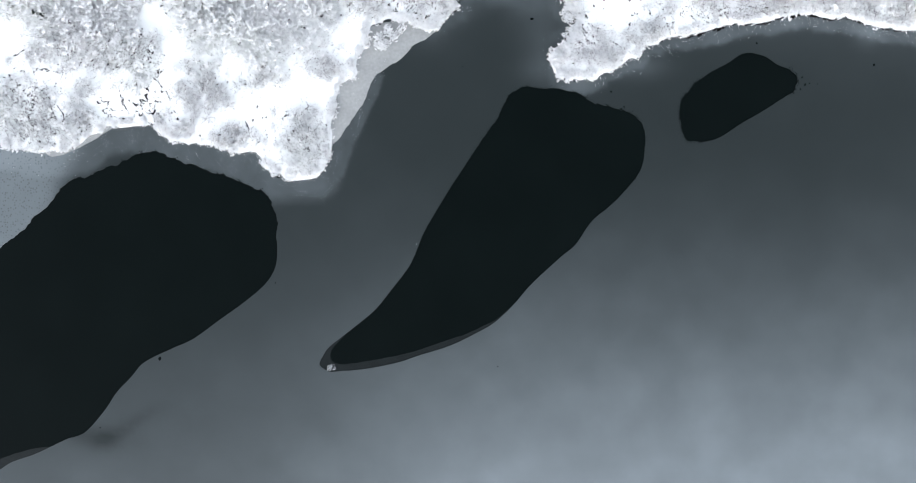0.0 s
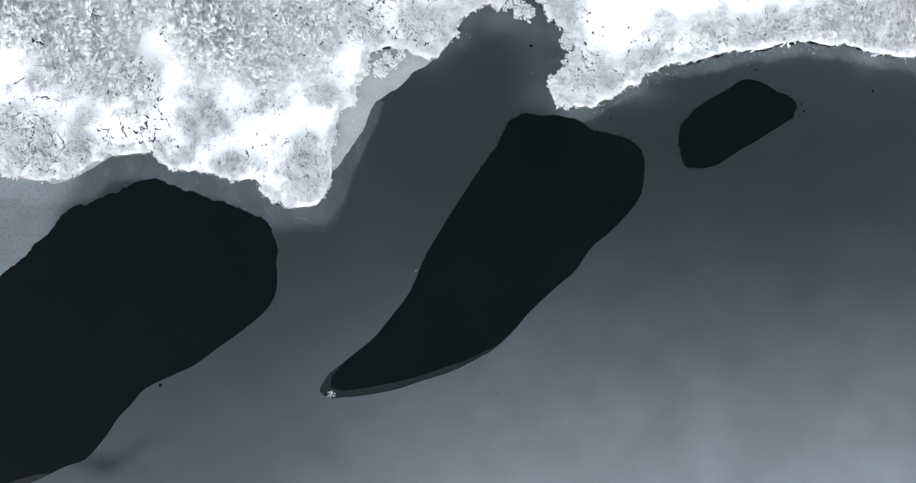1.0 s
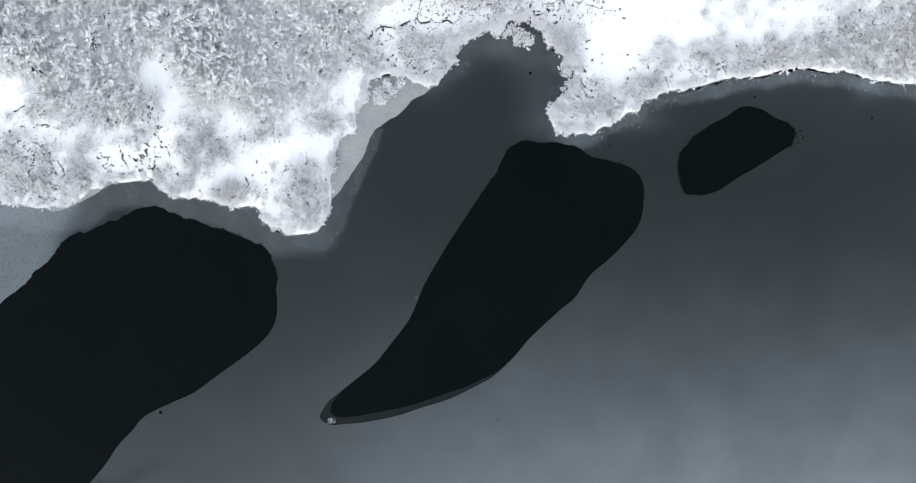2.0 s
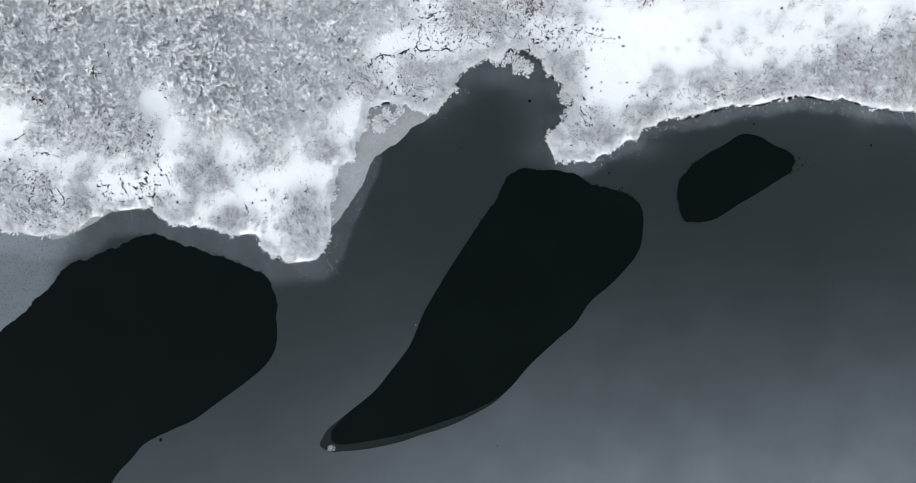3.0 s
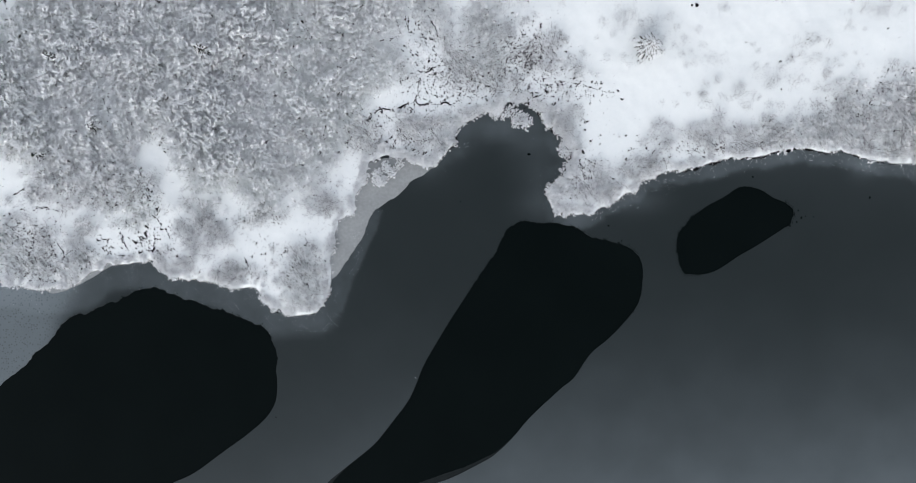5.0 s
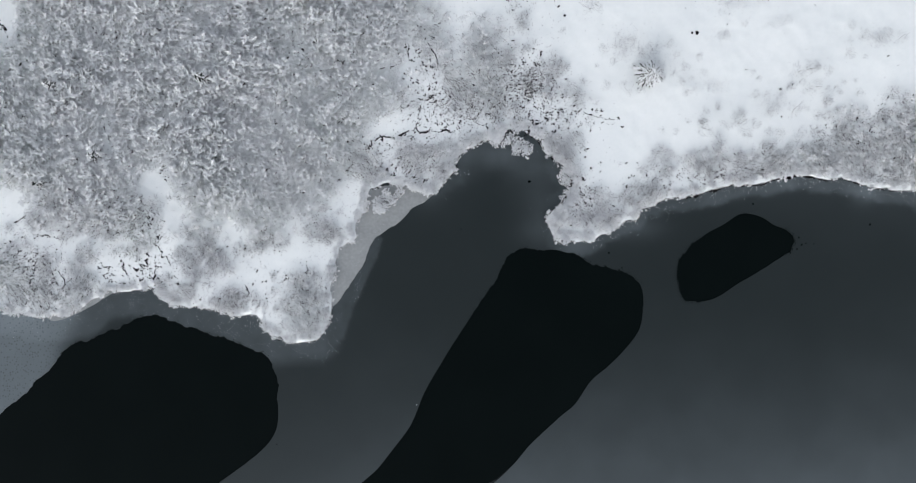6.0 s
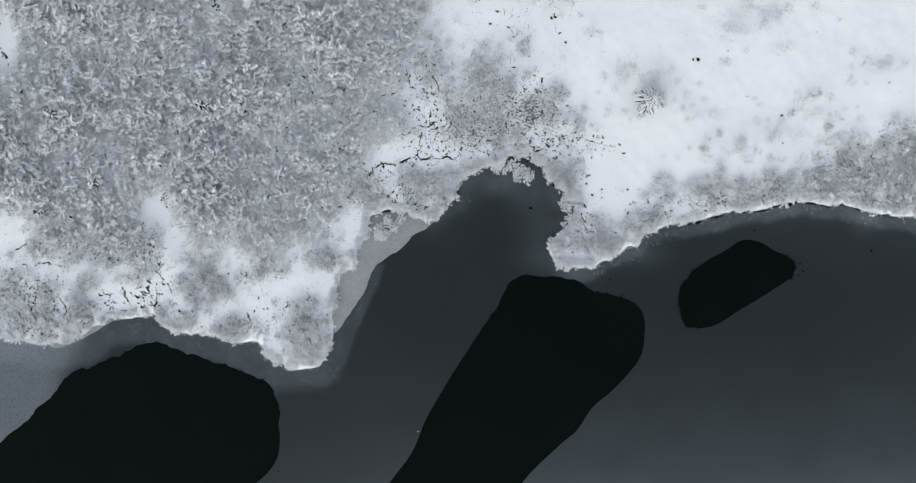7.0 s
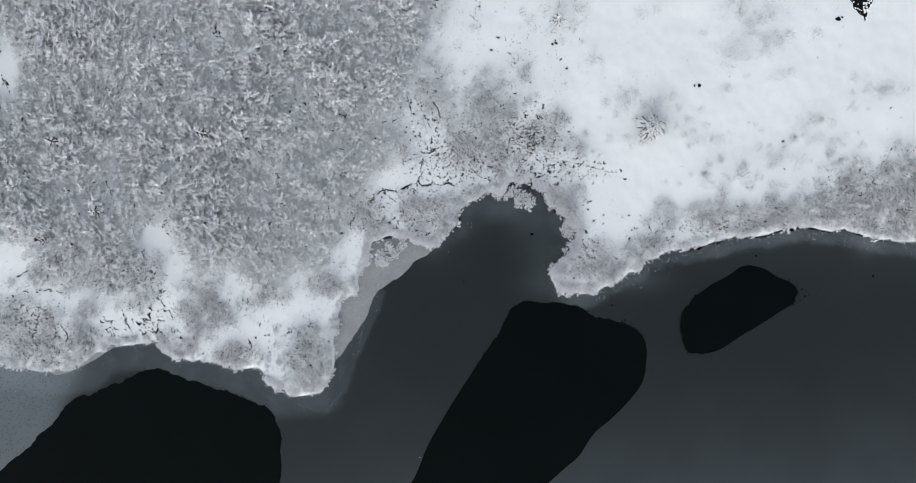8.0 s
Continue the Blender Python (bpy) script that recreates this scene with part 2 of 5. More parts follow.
SHORE_BAY = [(-17.8, 16.6), (-17.3, 18.6), (-16.7, 19.4), (-15.1, 20.3), (-14.8, 21.3), (-14.7, 22.4), (-13.8, 23.7), (-13.3, 24.9), (-13.2, 26.5), (-12.4, 27.5), (-11.4, 27.8), (-10.3, 28.1), (-8.9, 27.6), (-7.8, 27.8), (-6.8, 26.9), (-5.5, 26.6), (-4.0, 26.9), (-3.4, 27.8), (-2.4, 28.7), (-1.4, 29.4), (-0.7, 30.9), (0.2, 32.3), (1.4, 32.9), (2.4, 33.7), (4.1, 33.9), (5.3, 33.6), (5.9, 34.5), (6.9, 35.3), (8.0, 35.0), (9.2, 35.5), (9.8, 34.5), (10.9, 33.8), (11.2, 32.5), (12.5, 31.7), (13.5, 30.8), (13.9, 29.4), (14.7, 28.9), (15.5, 27.9), (14.7, 25.6), (13.3, 24.3), (11.9, 23.4), (11.8, 22.1), (12.9, 20.5), (14.9, 19.6)]
SHORE_EAST = [(16.9, 19.7), (19.3, 20.6), (21.7, 22.0), (24.2, 23.2), (25.8, 24.4), (29.0, 25.6), (32.2, 26.0), (35.4, 27.0), (37.8, 27.3), (41.0, 27.6), (44.2, 28.3), (46.6, 28.8), (49.0, 28.2), (52.2, 28.3), (54.6, 27.5), (57.0, 26.9), (60.2, 26.3), (62.5, 26.2), (68.2, 25.9), (77.8, 26.4)]
shore_core = ragged(smooth_line(SHORE_WEST + SHORE_BAY + SHORE_EAST, 0.3), 0.45, 1.2, 3)
shore = np.concatenate([[(-4000, 14), (-300, 13)], shore_core, [(300, 27), (4000, 25)]])
land_poly = np.concatenate([shore, [(4000, 5000), (-4000, 5000)]])


def shore_distance(x, y):
    """Metres from the water's edge: plus on land, minus on the lake."""
    d = line_distance(x, y, shore)
    return np.where(inside(x, y, land_poly), d, -d)


def lie(x, y, d):
    """Height of the ground for a distance from the edge."""
    hummock = 0.16 * value_noise(x, y, 4.0, 11) + 0.05 * value_noise(x, y, 1.1, 12) + 0.6 * value_noise(x, y, 22.0, 13, 2)
    up = 0.25 * (1 - np.exp(-np.maximum(d, 0) / 0.4)) + hummock * np.clip(d / 3.5, 0, 1) + 0.5 * np.clip(d / 20, 0, 1)
    return np.where(d > 0, np.maximum(up, 0.05 * np.minimum(np.maximum(d, 0), 1)), np.maximum(d * 0.9, -1.6))


STEP = 0.34
xs = np.concatenate([[-2600, -1100, -500, -240, -130, -95], np.arange(-80, 80.01, STEP), [95, 130, 240, 500, 1100, 2600]])
ys = np.concatenate([[-2600, -1000, -400, -150, -60, -20], np.arange(-1, 72.01, STEP), [85, 110, 160, 300, 700, 1500, 3000]])
gx, gy = np.meshgrid(xs, ys)
gd = shore_distance(gx, gy)
gd = np.where(np.abs(gd) < 3, gd + 0.3 * value_noise(gx, gy, 0.9, 14, 2), gd)
gz = lie(gx, gy, gd)


def sample(field, x, y):
    """A field of the fine part of the grid, read between its points."""
    i = np.clip((np.asarray(x) + 80) / STEP, 0, len(xs) - 14)
    j = np.clip((np.asarray(y) + 1) / STEP, 0, len(ys) - 15)
    i0, j0 = np.floor(i).astype(int), np.floor(j).astype(int)
    fx, fy = i - i0, j - j0
    i0, j0 = i0 + 6, j0 + 6
    return (field[j0, i0] * (1 - fx) + field[j0, i0 + 1] * fx) * (1 - fy) + (field[j0 + 1, i0] * (1 - fx) + field[j0 + 1, i0 + 1] * fx) * fy


def grid_faces(rows, columns):
    i, j = np.meshgrid(np.arange(columns - 1), np.arange(rows - 1))
    a = (j * columns + i).ravel()
    return np.stack([a, a + 1, a + columns + 1, a + columns], 1)


ground = new("ground", mesh_of("ground", np.stack([gx.ravel(), gy.ravel(), gz.ravel()], 1), grid_faces(len(ys), len(xs)), snow, True))
tagged(ground, "snow-covered boggy shore with low hummocks", "ground", kind="structure")

# ---- lake: water, ice sheet with three open leads, thin new ice ----
LEAD_WEST = [(-65.1, -3.6), (-61.8, -0.7), (-58.4, 2.4), (-55.9, 5.4), (-52.6, 6.8), (-48.5, 8.2), (-45.6, 9.4), (-42.3, 9.7), (-40.3, 9.0), (-38.9, 8.3), (-37.7, 8.1), (-36.5, 7.6), (-35.3, 6.9), (-33.0, 6.6), (-30.1, 5.4), (-27.9, 4.3), (-26.8, 2.4), (-26.2, -1.5), (-26.1, -3.6), (-26.5, -6.4), (-28.0, -8.7), (-30.7, -11.0), (-34.6, -13.8), (-38.1, -16.3), (-41.4, -17.8), (-45.0, -19.6), (-46.9, -21.7), (-49.0, -23.9), (-50.7, -26.4), (-53.6, -29.6), (-56.5, -30.7), (-60.7, -32.7), (-64.1, -33.9), (-69.1, -36.2), (-73.1, -29.7), (-73.6, -14.7), (-69.3, -7.3)]
LEAD_MIDDLE = [(8.9, 18.9), (10.9, 18.6), (13.7, 18.4), (15.8, 17.8), (17.8, 16.5), (19.8, 16.1), (22.4, 15.4), (24.0, 14.4), (24.9, 12.8), (25.0, 10.6), (24.5, 7.5), (22.7, 4.9), (20.3, 2.4), (17.7, 0.2), (15.5, -3.0), (13.4, -4.8), (9.4, -8.5), (7.0, -11.3), (4.4, -13.8), (2.1, -15.2), (-2.0, -17.2), (-6.1, -18.5), (-9.4, -19.6), (-13.9, -20.5), (-17.2, -20.8), (-18.8, -20.9), (-20.1, -20.2), (-20.3, -19.6), (-19.6, -18.3), (-18.8, -17.3), (-15.9, -15.0), (-12.6, -12.3), (-10.6, -9.9), (-7.9, -6.4), (-6.7, -4.0), (-5.7, -1.5), (-4.0, 1.5), (-1.6, 5.4), (2.0, 10.8), (4.5, 14.4), (6.1, 17.5), (7.3, 18.5)]
LEAD_EAST = [(39.1, 23.4), (40.0, 23.3), (41.1, 23.0), (42.2, 22.4), (43.2, 21.7), (44.4, 21.3), (45.2, 20.8), (45.7, 20.1), (45.9, 19.5), (45.6, 18.7), (45.3, 18.0), (44.6, 17.6), (43.5, 16.9), (41.5, 15.6), (39.8, 14.6), (38.2, 13.7), (36.6, 12.6), (35.3, 11.8), (34.2, 11.4), (33.0, 11.2), (31.8, 11.3), (30.7, 11.5), (30.2, 12.5), (29.9, 13.7), (29.7, 14.9), (29.8, 16.1), (30.1, 17.2), (30.9, 18.1), (31.7, 19.1), (32.6, 19.8), (34.2, 20.9), (35.8, 21.7), (36.6, 22.2), (37.3, 22.7), (38.1, 23.2)]
leads = []
for k, (points, rough_above) in enumerate(((LEAD_WEST, -4.0), (LEAD_MIDDLE, 9.0), (LEAD_EAST, 17.0))):
    line = smooth_line(points, 0.22, True)
    amount = 0.03 + 0.32 * np.clip((line[:, 1] - rough_above) / 3.0, 0, 1)
    if k == 2:
        amount = 0.06 + 0.16 * ((line[:, 0] < 32) | (line[:, 0] > 44.5))
    if k == 0:
        line = ragged(line, 2.0 * np.clip(amount - 0.05, 0, 1), 2.4, 28)
    leads.append(ragged(ragged(line, amount * 0.4, 1.3, 20 + k), amount * 0.75, 0.4, 24 + k))

water = new("water", mesh_of("water", [(-100, -70, -0.045), (100, -70, -0.045), (100, 45, -0.045), (-100, 45, -0.045)], [(0, 1, 2, 3)], water_dark))
tagged(water, "still, nearly black open lake water", "water", kind="structure")


SLUSH = [(-18.8, 17.0), (-17.2, 20.3), (-15.5, 21.9), (-13.8, 26.7), (-7.3, 27.9), (-3.4, 27.5), (-4.5, 26.0), (-7.0, 24.5), (-8.2, 23.1), (-10.6, 21.5), (-12.3, 20.3), (-13.1, 18.6), (-14.1, 16.6), (-15.3, 14.6), (-16.9, 12.6), (-18.4, 11.2)]


BAND = np.array([(-29.4, 5.1), (-26.9, 4.6), (-24.5, 4.1), (-22.0, 3.5), (-20.0, 3.7), (-18.1, 4.8), (-16.9, 6.8), (-15.9, 9.3), (-15.0, 11.5), (-14.0, 13.8), (-13.2, 15.7), (-12.1, 17.8), (-11.1, 20.3)])
band_poly = np.concatenate([BAND, [(-15.0, 24.0), (-24.0, 12.0), (-28.0, 7.0)]])


def frost_film(x, y):
    """How much frost lies on the ice, and how spotted it is."""
    d = -shore_distance(x, y)
    wob = value_noise(x, y, 7.0, 31)
    south = np.clip((14.0 - y + 0.05 * np.clip(x, 0, 60) + 2.5 * wob) / 50.0, 0, 1)
    f = 0.0195 + 0.28 * south ** 2.1 * (0.25 + 0.75 / (1 + np.exp(np.clip(-(x + 14) / 8, -40, 40))))
    f += np.where((x > -8) & (x < 11), 0.05, 0.02) * np.exp(-np.maximum(d, 0) / 1.6)
    fine = value_noise(x, y, 1.6, 35)
    f += np.clip((x - 11) / 4, 0, 1) * (0.062 + 0.06 * np.clip(0.5 + 1.3 * value_noise(x, y, 5.0, 33), 0, 1)) / (1 + np.exp(np.clip((d - 1.9 + 0.8 * wob + 0.6 * fine) / 0.14, -40, 40)))
    off = line_distance(x, y, BAND) * np.where(inside(x, y, band_poly), 1, -1)
    band = 0.06 * (0.85 + 0.5 * fine) / (1 + np.exp(np.clip(-(off + 0.35 * fine + 0.2 * wob) / 0.07, -40, 40)))
    shelf = np.clip((-16.5 - x) / 3, 0, 1) * np.clip((y - 1 - 0.08 * (x + 40)) / 2.0, 0, 1)
    f += np.maximum(band, 0.068 * shelf * (1 + 0.3 * fine) / (1 + np.exp(np.clip((d - 3.6 + wob + 0.4 * fine) / 0.18, -40, 40))))
    west = 1 / (1 + np.exp(np.clip(x + 57.0 + 1.2 * wob - 0.35 * (y - 4), -50, 50) / 0.8)) * np.clip((y + 12) / 3, 0, 1)
    f += 0.2 * west
    f += 0.08 * np.exp(-(((x - 55.5) / 1.8) ** 2 + ((y - 26.2) / 1.6) ** 2))
    f += 0.05 * np.exp(-(((x - 24.5) / 3.5) ** 2 + ((y - 21.6) / 1.6) ** 2))
    f += 0.03 * np.exp(-(((x - 11.0) / 3.0) ** 2 + ((y - 21.2) / 1.5) ** 2))
    f += 0.085 * np.clip(0.8 + value_noise(x, y, 4.0, 34), 0, 2) * np.exp(-(((x - 6.0) / 7.0) ** 2 + ((y - 31.8) / 2.6) ** 2)) + 0.03 * np.exp(-(((x - 11.0) / 3.5) ** 2 + ((y - 27.0) / 4.0) ** 2))
    f += 0.06 * np.clip(0.6 + fine, 0, 2) * np.exp(-(((x + 2.2) / 2.4) ** 2 + ((y - 27.4 - 0.5 * (x + 2.2)) / 1.2) ** 2))
    f += 0.02 * np.clip((x - 30) / 15, 0, 1) * np.exp(-np.maximum(d, 0) / 5.0)
    f -= 0.05 * np.exp(-(((x - (-52.0) + 2 * wob) / 3.6) ** 2 + ((y - (-30.5) + 0.1 * (x + 50)) / 1.7) ** 2))
    f -= 0.028 * np.exp(-(((x - (-47.8)) / 4.2) ** 2 + ((y - (-29.2) - 0.55 * (x - (-47.8)) + wob) / 1.1) ** 2))
    return np.maximum(f, 0.003), west


def ice_sheet():
    """The ice with its open leads cut out and an edge of 6 cm round each."""
    px, py = np.meshgrid(np.arange(-85, 85.1, 0.9), np.arange(-50, 40.1, 0.9))
    px, py = px.ravel() + 0.2 * np.random.rand(px.size), py.ravel() + 0.2 * np.random.rand(py.size)
    qx, qy = np.meshgrid(np.arange(-58, 62, 0.34), np.arange(3, 36, 0.34))
    qx, qy = qx.ravel() + 0.15 * np.random.rand(qx.size), qy.ravel() + 0.15 * np.random.rand(qy.size)
    qd = -sample(gd, qx, qy)
    near = (qd > -0.4) & (qd < np.where(qx < -22, 4.6, np.where(qx < -5, 9.0, 3.2))) & ((qx > 12) | (qx < -7))
    px, py = np.concatenate([px, qx[near]]), np.concatenate([py, qy[near]])
    keep = np.ones(px.shape, bool)
    for lead in leads:
        closed = np.concatenate([lead, lead[:1]])
        keep &= ~inside(px, py, lead) & (line_distance(px, py, closed) > 0.3)
    pts = [Vector(p) for p in ((-2600, -2600), (2600, -2600), (2600, 44), (-2600, 44))]
    edges = [(0, 1), (1, 2), (2, 3), (3, 0)]
    for lead in leads:
        a, n = len(pts), len(lead)
        pts += [Vector(p) for p in lead.tolist()]
        edges += [(a + k, a + (k + 1) % n) for k in range(n)]
    pts += [Vector(p) for p in zip(px[keep].tolist(), py[keep].tolist())]
    v, _, f, *_ = mathutils.geometry.delaunay_2d_cdt(pts, edges, [], 0, 1e-5)
    v, f = np.array([tuple(p) for p in v]), np.array(f)
    mid = v[f].mean(1)
    keep = np.ones(len(f), bool)
    for lead in leads:
        keep &= ~inside(mid[:, 0], mid[:, 1], lead)
    faces, verts = f[keep], np.c_[v, np.zeros(len(v))]
    rims, at = [], len(verts)
    extra = []
    for lead in leads:
        n = len(lead)
        top = np.c_[lead, np.zeros(n)]
        extra += [top, top - [0, 0, 0.06]]
        i = np.arange(n)
        j = (i + 1) % n
        rims += [np.stack([at + i, at + j, at + n + j], 1), np.stack([at + i, at + n + j, at + n + i], 1)]
        at += 2 * n
    verts = np.concatenate([verts] + extra)
    me = mesh_of("ice", verts, np.concatenate([faces] + rims), lake_ice)
    film, spots = frost_film(verts[:, 0], verts[:, 1])
    for name, data in (("frost", film), ("spots", spots)):
        me.attributes.new(name, "FLOAT", "POINT").data.foreach_set("value", data.astype(np.float32))
    return new("ice_sheet", me)


tagged(ice_sheet(), "thin grey lake ice with a patchy frost film", "ice", kind="structure")

RIM_MIDDLE = [(7.0, -11.3), (4.4, -13.5), (0.4, -15.4), (-3.7, -16.9), (-7.7, -18.2), (-11.8, -19.1), (-16.0, -19.7), (-17.8, -19.8), (-18.7, -19.1), (-18.6, -17.9), (-17.6, -16.6), (-15.9, -15.0)]
RIM_WEST = [(-58.2, -31.7), (-60.0, -31.8), (-62.4, -32.3), (-65.7, -33.4), (-70.1, -34.7)]
rim = ragged(smooth_line(RIM_MIDDLE, 0.4), 0.12, 1.5, 41)
tagged(sheet("new_ice_rim", np.concatenate([rim, [(-17.5, -14.5), (-21.5, -17.5), (-21.8, -21), (-18, -22), (-8, -21), (4, -16.5), (8, -12)]]), -0.035, 0.015, new_ice),
       "thin dark new ice along the lead's edge", "ice", kind="structure")
rim = ragged(smooth_line(RIM_WEST, 0.4), 0.12, 1.5, 42)
tagged(sheet("new_ice_rim", np.concatenate([rim, [(-70, -38), (-58, -34)]]), -0.035, 0.015, new_ice), "thin dark new ice along the lead's edge", "ice", kind="structure")

tagged(sheet("slush_ledge", ragged(ragged(smooth_line(SLUSH, 0.15, True), 0.3, 1.2, 43), 0.16, 0.4, 45), 0.02, 0.03, slush_mat), "pale grey slush ice frozen along the bank", "ice", kind="structure")
WEDGE = [(-57.5, 9.3), (-54.5, 10.1), (-52.0, 11.4), (-49.8, 12.7), (-48.8, 13.6), (-52.0, 13.0), (-56.0, 11.0), (-59.0, 10.5)]
tagged(sheet("slush_ledge", ragged(smooth_line(WEDGE, 0.3, True), 0.15, 1.2, 44), 0.02, 0.03, slush_mat), "pale grey slush ice frozen along the bank", "ice", kind="structure")

# ---- vegetation: frosted shrubs ----
rng = np.random.default_rng(7)


def shrub_pieces(height, radius, clumps, fingers, filler, twigs, stems, thick, reach, seed, low=0.3, root=0.35, fine=1.0, bent=True):
    """Stems, fine twigs and fans of rime-thick branch ends of one shrub that stands at the origin."""
    r = np.random.default_rng(seed)
    a = r.uniform(0, 2 * math.pi, stems)
    way = np.stack([np.cos(a) * 0.45, np.sin(a) * 0.45, np.ones(stems)], 1)
    stem = tubes(r.normal(0, 0.06, (stems, 3)) * [1, 1, 0] - [0, 0, 0.15], way, np.full(stems, height * 0.7), r.normal(0, 0.15, (stems, 3)), np.full(stems, 0.03), (1, 0.7, 0.35))
    lean = r.normal(0, 0.2 * radius, 2)

    def crown(n, depth):
        a, f = r.uniform(0, 2 * math.pi, n), np.sqrt(r.uniform(0, 1, n))
        f = f * (1 + 0.25 * np.sin(3 * a + seed))
        z = height * (low + (1 - low) * np.sqrt(np.clip(1 - f * f, 0.05, 1))) * (1 - depth * r.uniform(0, 1, n))
        return np.stack([np.cos(a) * f * radius + lean[0], np.sin(a) * f * radius + lean[1], z], 1), a, f

    p, a, f = crown(twigs, 0.5)
    foot = p * root + r.normal(0, 0.16, (twigs, 3)) * [1, 1, 0.4]
    way = p - foot + r.normal(0, 0.12, (twigs, 3))
    twig_set = tubes(foot, way, np.linalg.norm(way, axis=1) * r.uniform(0.8, 1.2, twigs), r.normal(0, 0.1, (twigs, 3)), r.uniform(0.013, 0.028, twigs) * fine, (1, 0.4))

    def fans(count, each, depth, spread, profile):
        """Fans of rime-thick ends; the deeper ones fill the crown."""
        p, a, f = crown(count, depth)
        turn = np.repeat(r.uniform(-0.6, 0.6, count) + a, each)
        p, f = np.repeat(p, each, 0), np.repeat(f, each)
        n = count * each
        a2 = turn + r.uniform(-spread, spread, n)
        way = np.stack([np.cos(a2) * (0.6 + f), np.sin(a2) * (0.6 + f), r.uniform(-0.3, 0.7, n)], 1)
        way /= np.linalg.norm(way, axis=1)[:, None]
        length = r.uniform(0.2, 0.52, n) * reach
        side = np.stack([-way[:, 1], way[:, 0], 0 * a2], 1)
        bend = side * (r.uniform(-0.3, 0.3, n) * length)[:, None] + [0, 0, -0.12 * reach]
        return tubes(p + r.normal(0, 0.07, (n, 3)) * reach, way, length, bend, r.uniform(0.035, 0.08, n) * thick, profile)

    rime_set = joined([fans(clumps, fingers, 0.35, 1.1, (0.6, 1.0, 0.5) if bent else (1.0, 0.55)), fans(filler, 4, 0.85, 2.2, (0.8, 0.6))])
    return dict(trunk=stem, twig=twig_set, rime=rime_set)


def coral_shrub(height, radius, branches, fingers, twigs, reach, thick, seed, low=0.3, spread=0.6, bent=True, stray=0.9):
    """A shrub whose branch ends are blunt, rime-thick fingers that fan out from its middle like coral."""
    r = np.random.default_rng(seed)
    a = r.uniform(0, 2 * math.pi, 2)
    stem = tubes(r.normal(0, 0.06, (2, 3)) * [1, 1, 0] - [0, 0, 0.15], np.stack([np.cos(a) * 0.45, np.sin(a) * 0.45, np.ones(2)], 1), np.full(2, height * 0.7), r.normal(0, 0.15, (2, 3)), np.full(2, 0.03), (1, 0.7, 0.35))
    lean = r.normal(0, 0.18 * radius, 2)

    def crown(n, depth):
        a = (np.arange(n) * 2.39996 + r.normal(0, 0.35, n)) % (2 * math.pi)
        f = np.sqrt((np.arange(n) + r.uniform(0, 1, n)) / n) * (1 + 0.22 * np.sin(3 * a + seed))
        z = height * (low + (1 - low) * np.sqrt(np.clip(1 - f * f, 0.04, 1))) * (1 - depth * r.uniform(0, 1, n) ** 1.5)
        return np.stack([np.cos(a) * f * radius + lean[0], np.sin(a) * f * radius + lean[1], z], 1), a, f

    p, a, f = crown(twigs, 0.4)
    foot = p * 0.45 + r.normal(0, 0.16, (twigs, 3)) * [1, 1, 0.4]
    way = p - foot + r.normal(0, 0.12, (twigs, 3))
    twig_set = tubes(foot, way, np.linalg.norm(way, axis=1) * r.uniform(0.9, 1.25, twigs), np.zeros((twigs, 3)), r.uniform(0.016, 0.03, twigs), (1, 0.3))
    tip, a, f = crown(branches, 0.5)
    a = a + r.normal(0, stray, branches)
    axis = np.stack([np.cos(a) * (0.45 + f), np.sin(a) * (0.45 + f), r.uniform(0.05, 0.8, branches)], 1)
    axis /= np.linalg.norm(axis, axis=1)[:, None]
    length = r.uniform(0.55, 1.15, branches) * reach
    foot = tip - axis * length[:, None] * 0.75
    across = np.stack([-np.sin(a), np.cos(a), r.normal(0, 0.3, branches)], 1)
    sway = across * (r.normal(0, 0.25, branches) * length)[:, None] - [0, 0, 0.1 * reach]
    pieces = [tubes(foot, axis, length, sway, r.uniform(0.05, 0.075, branches) * thick, (0.65, 1.0, 0.75) if bent else (0.9, 0.75))]
    for k in range(fingers):
        t = 0.15 + 0.65 * (k + r.uniform(0.1, 0.9, branches)) / fingers
        side = 1 if k % 2 else -1
        way = axis * r.uniform(0.6, 1.2, branches)[:, None] + across * (side * r.uniform(0.6, 1.2, branches) * spread)[:, None] + r.normal(0, 0.2, (branches, 3)) + [0, 0, 0.12]
        pieces.append(tubes(foot + axis * (length * t)[:, None] + sway * (t * t)[:, None], way, r.uniform(0.3, 0.6, branches) * (1.15 - 0.5 * t) * reach, np.zeros((branches, 3)), r.uniform(0.045, 0.07, branches) * thick, (0.85, 0.82)))
    return dict(trunk=stem, twig=twig_set, rime=joined(pieces))


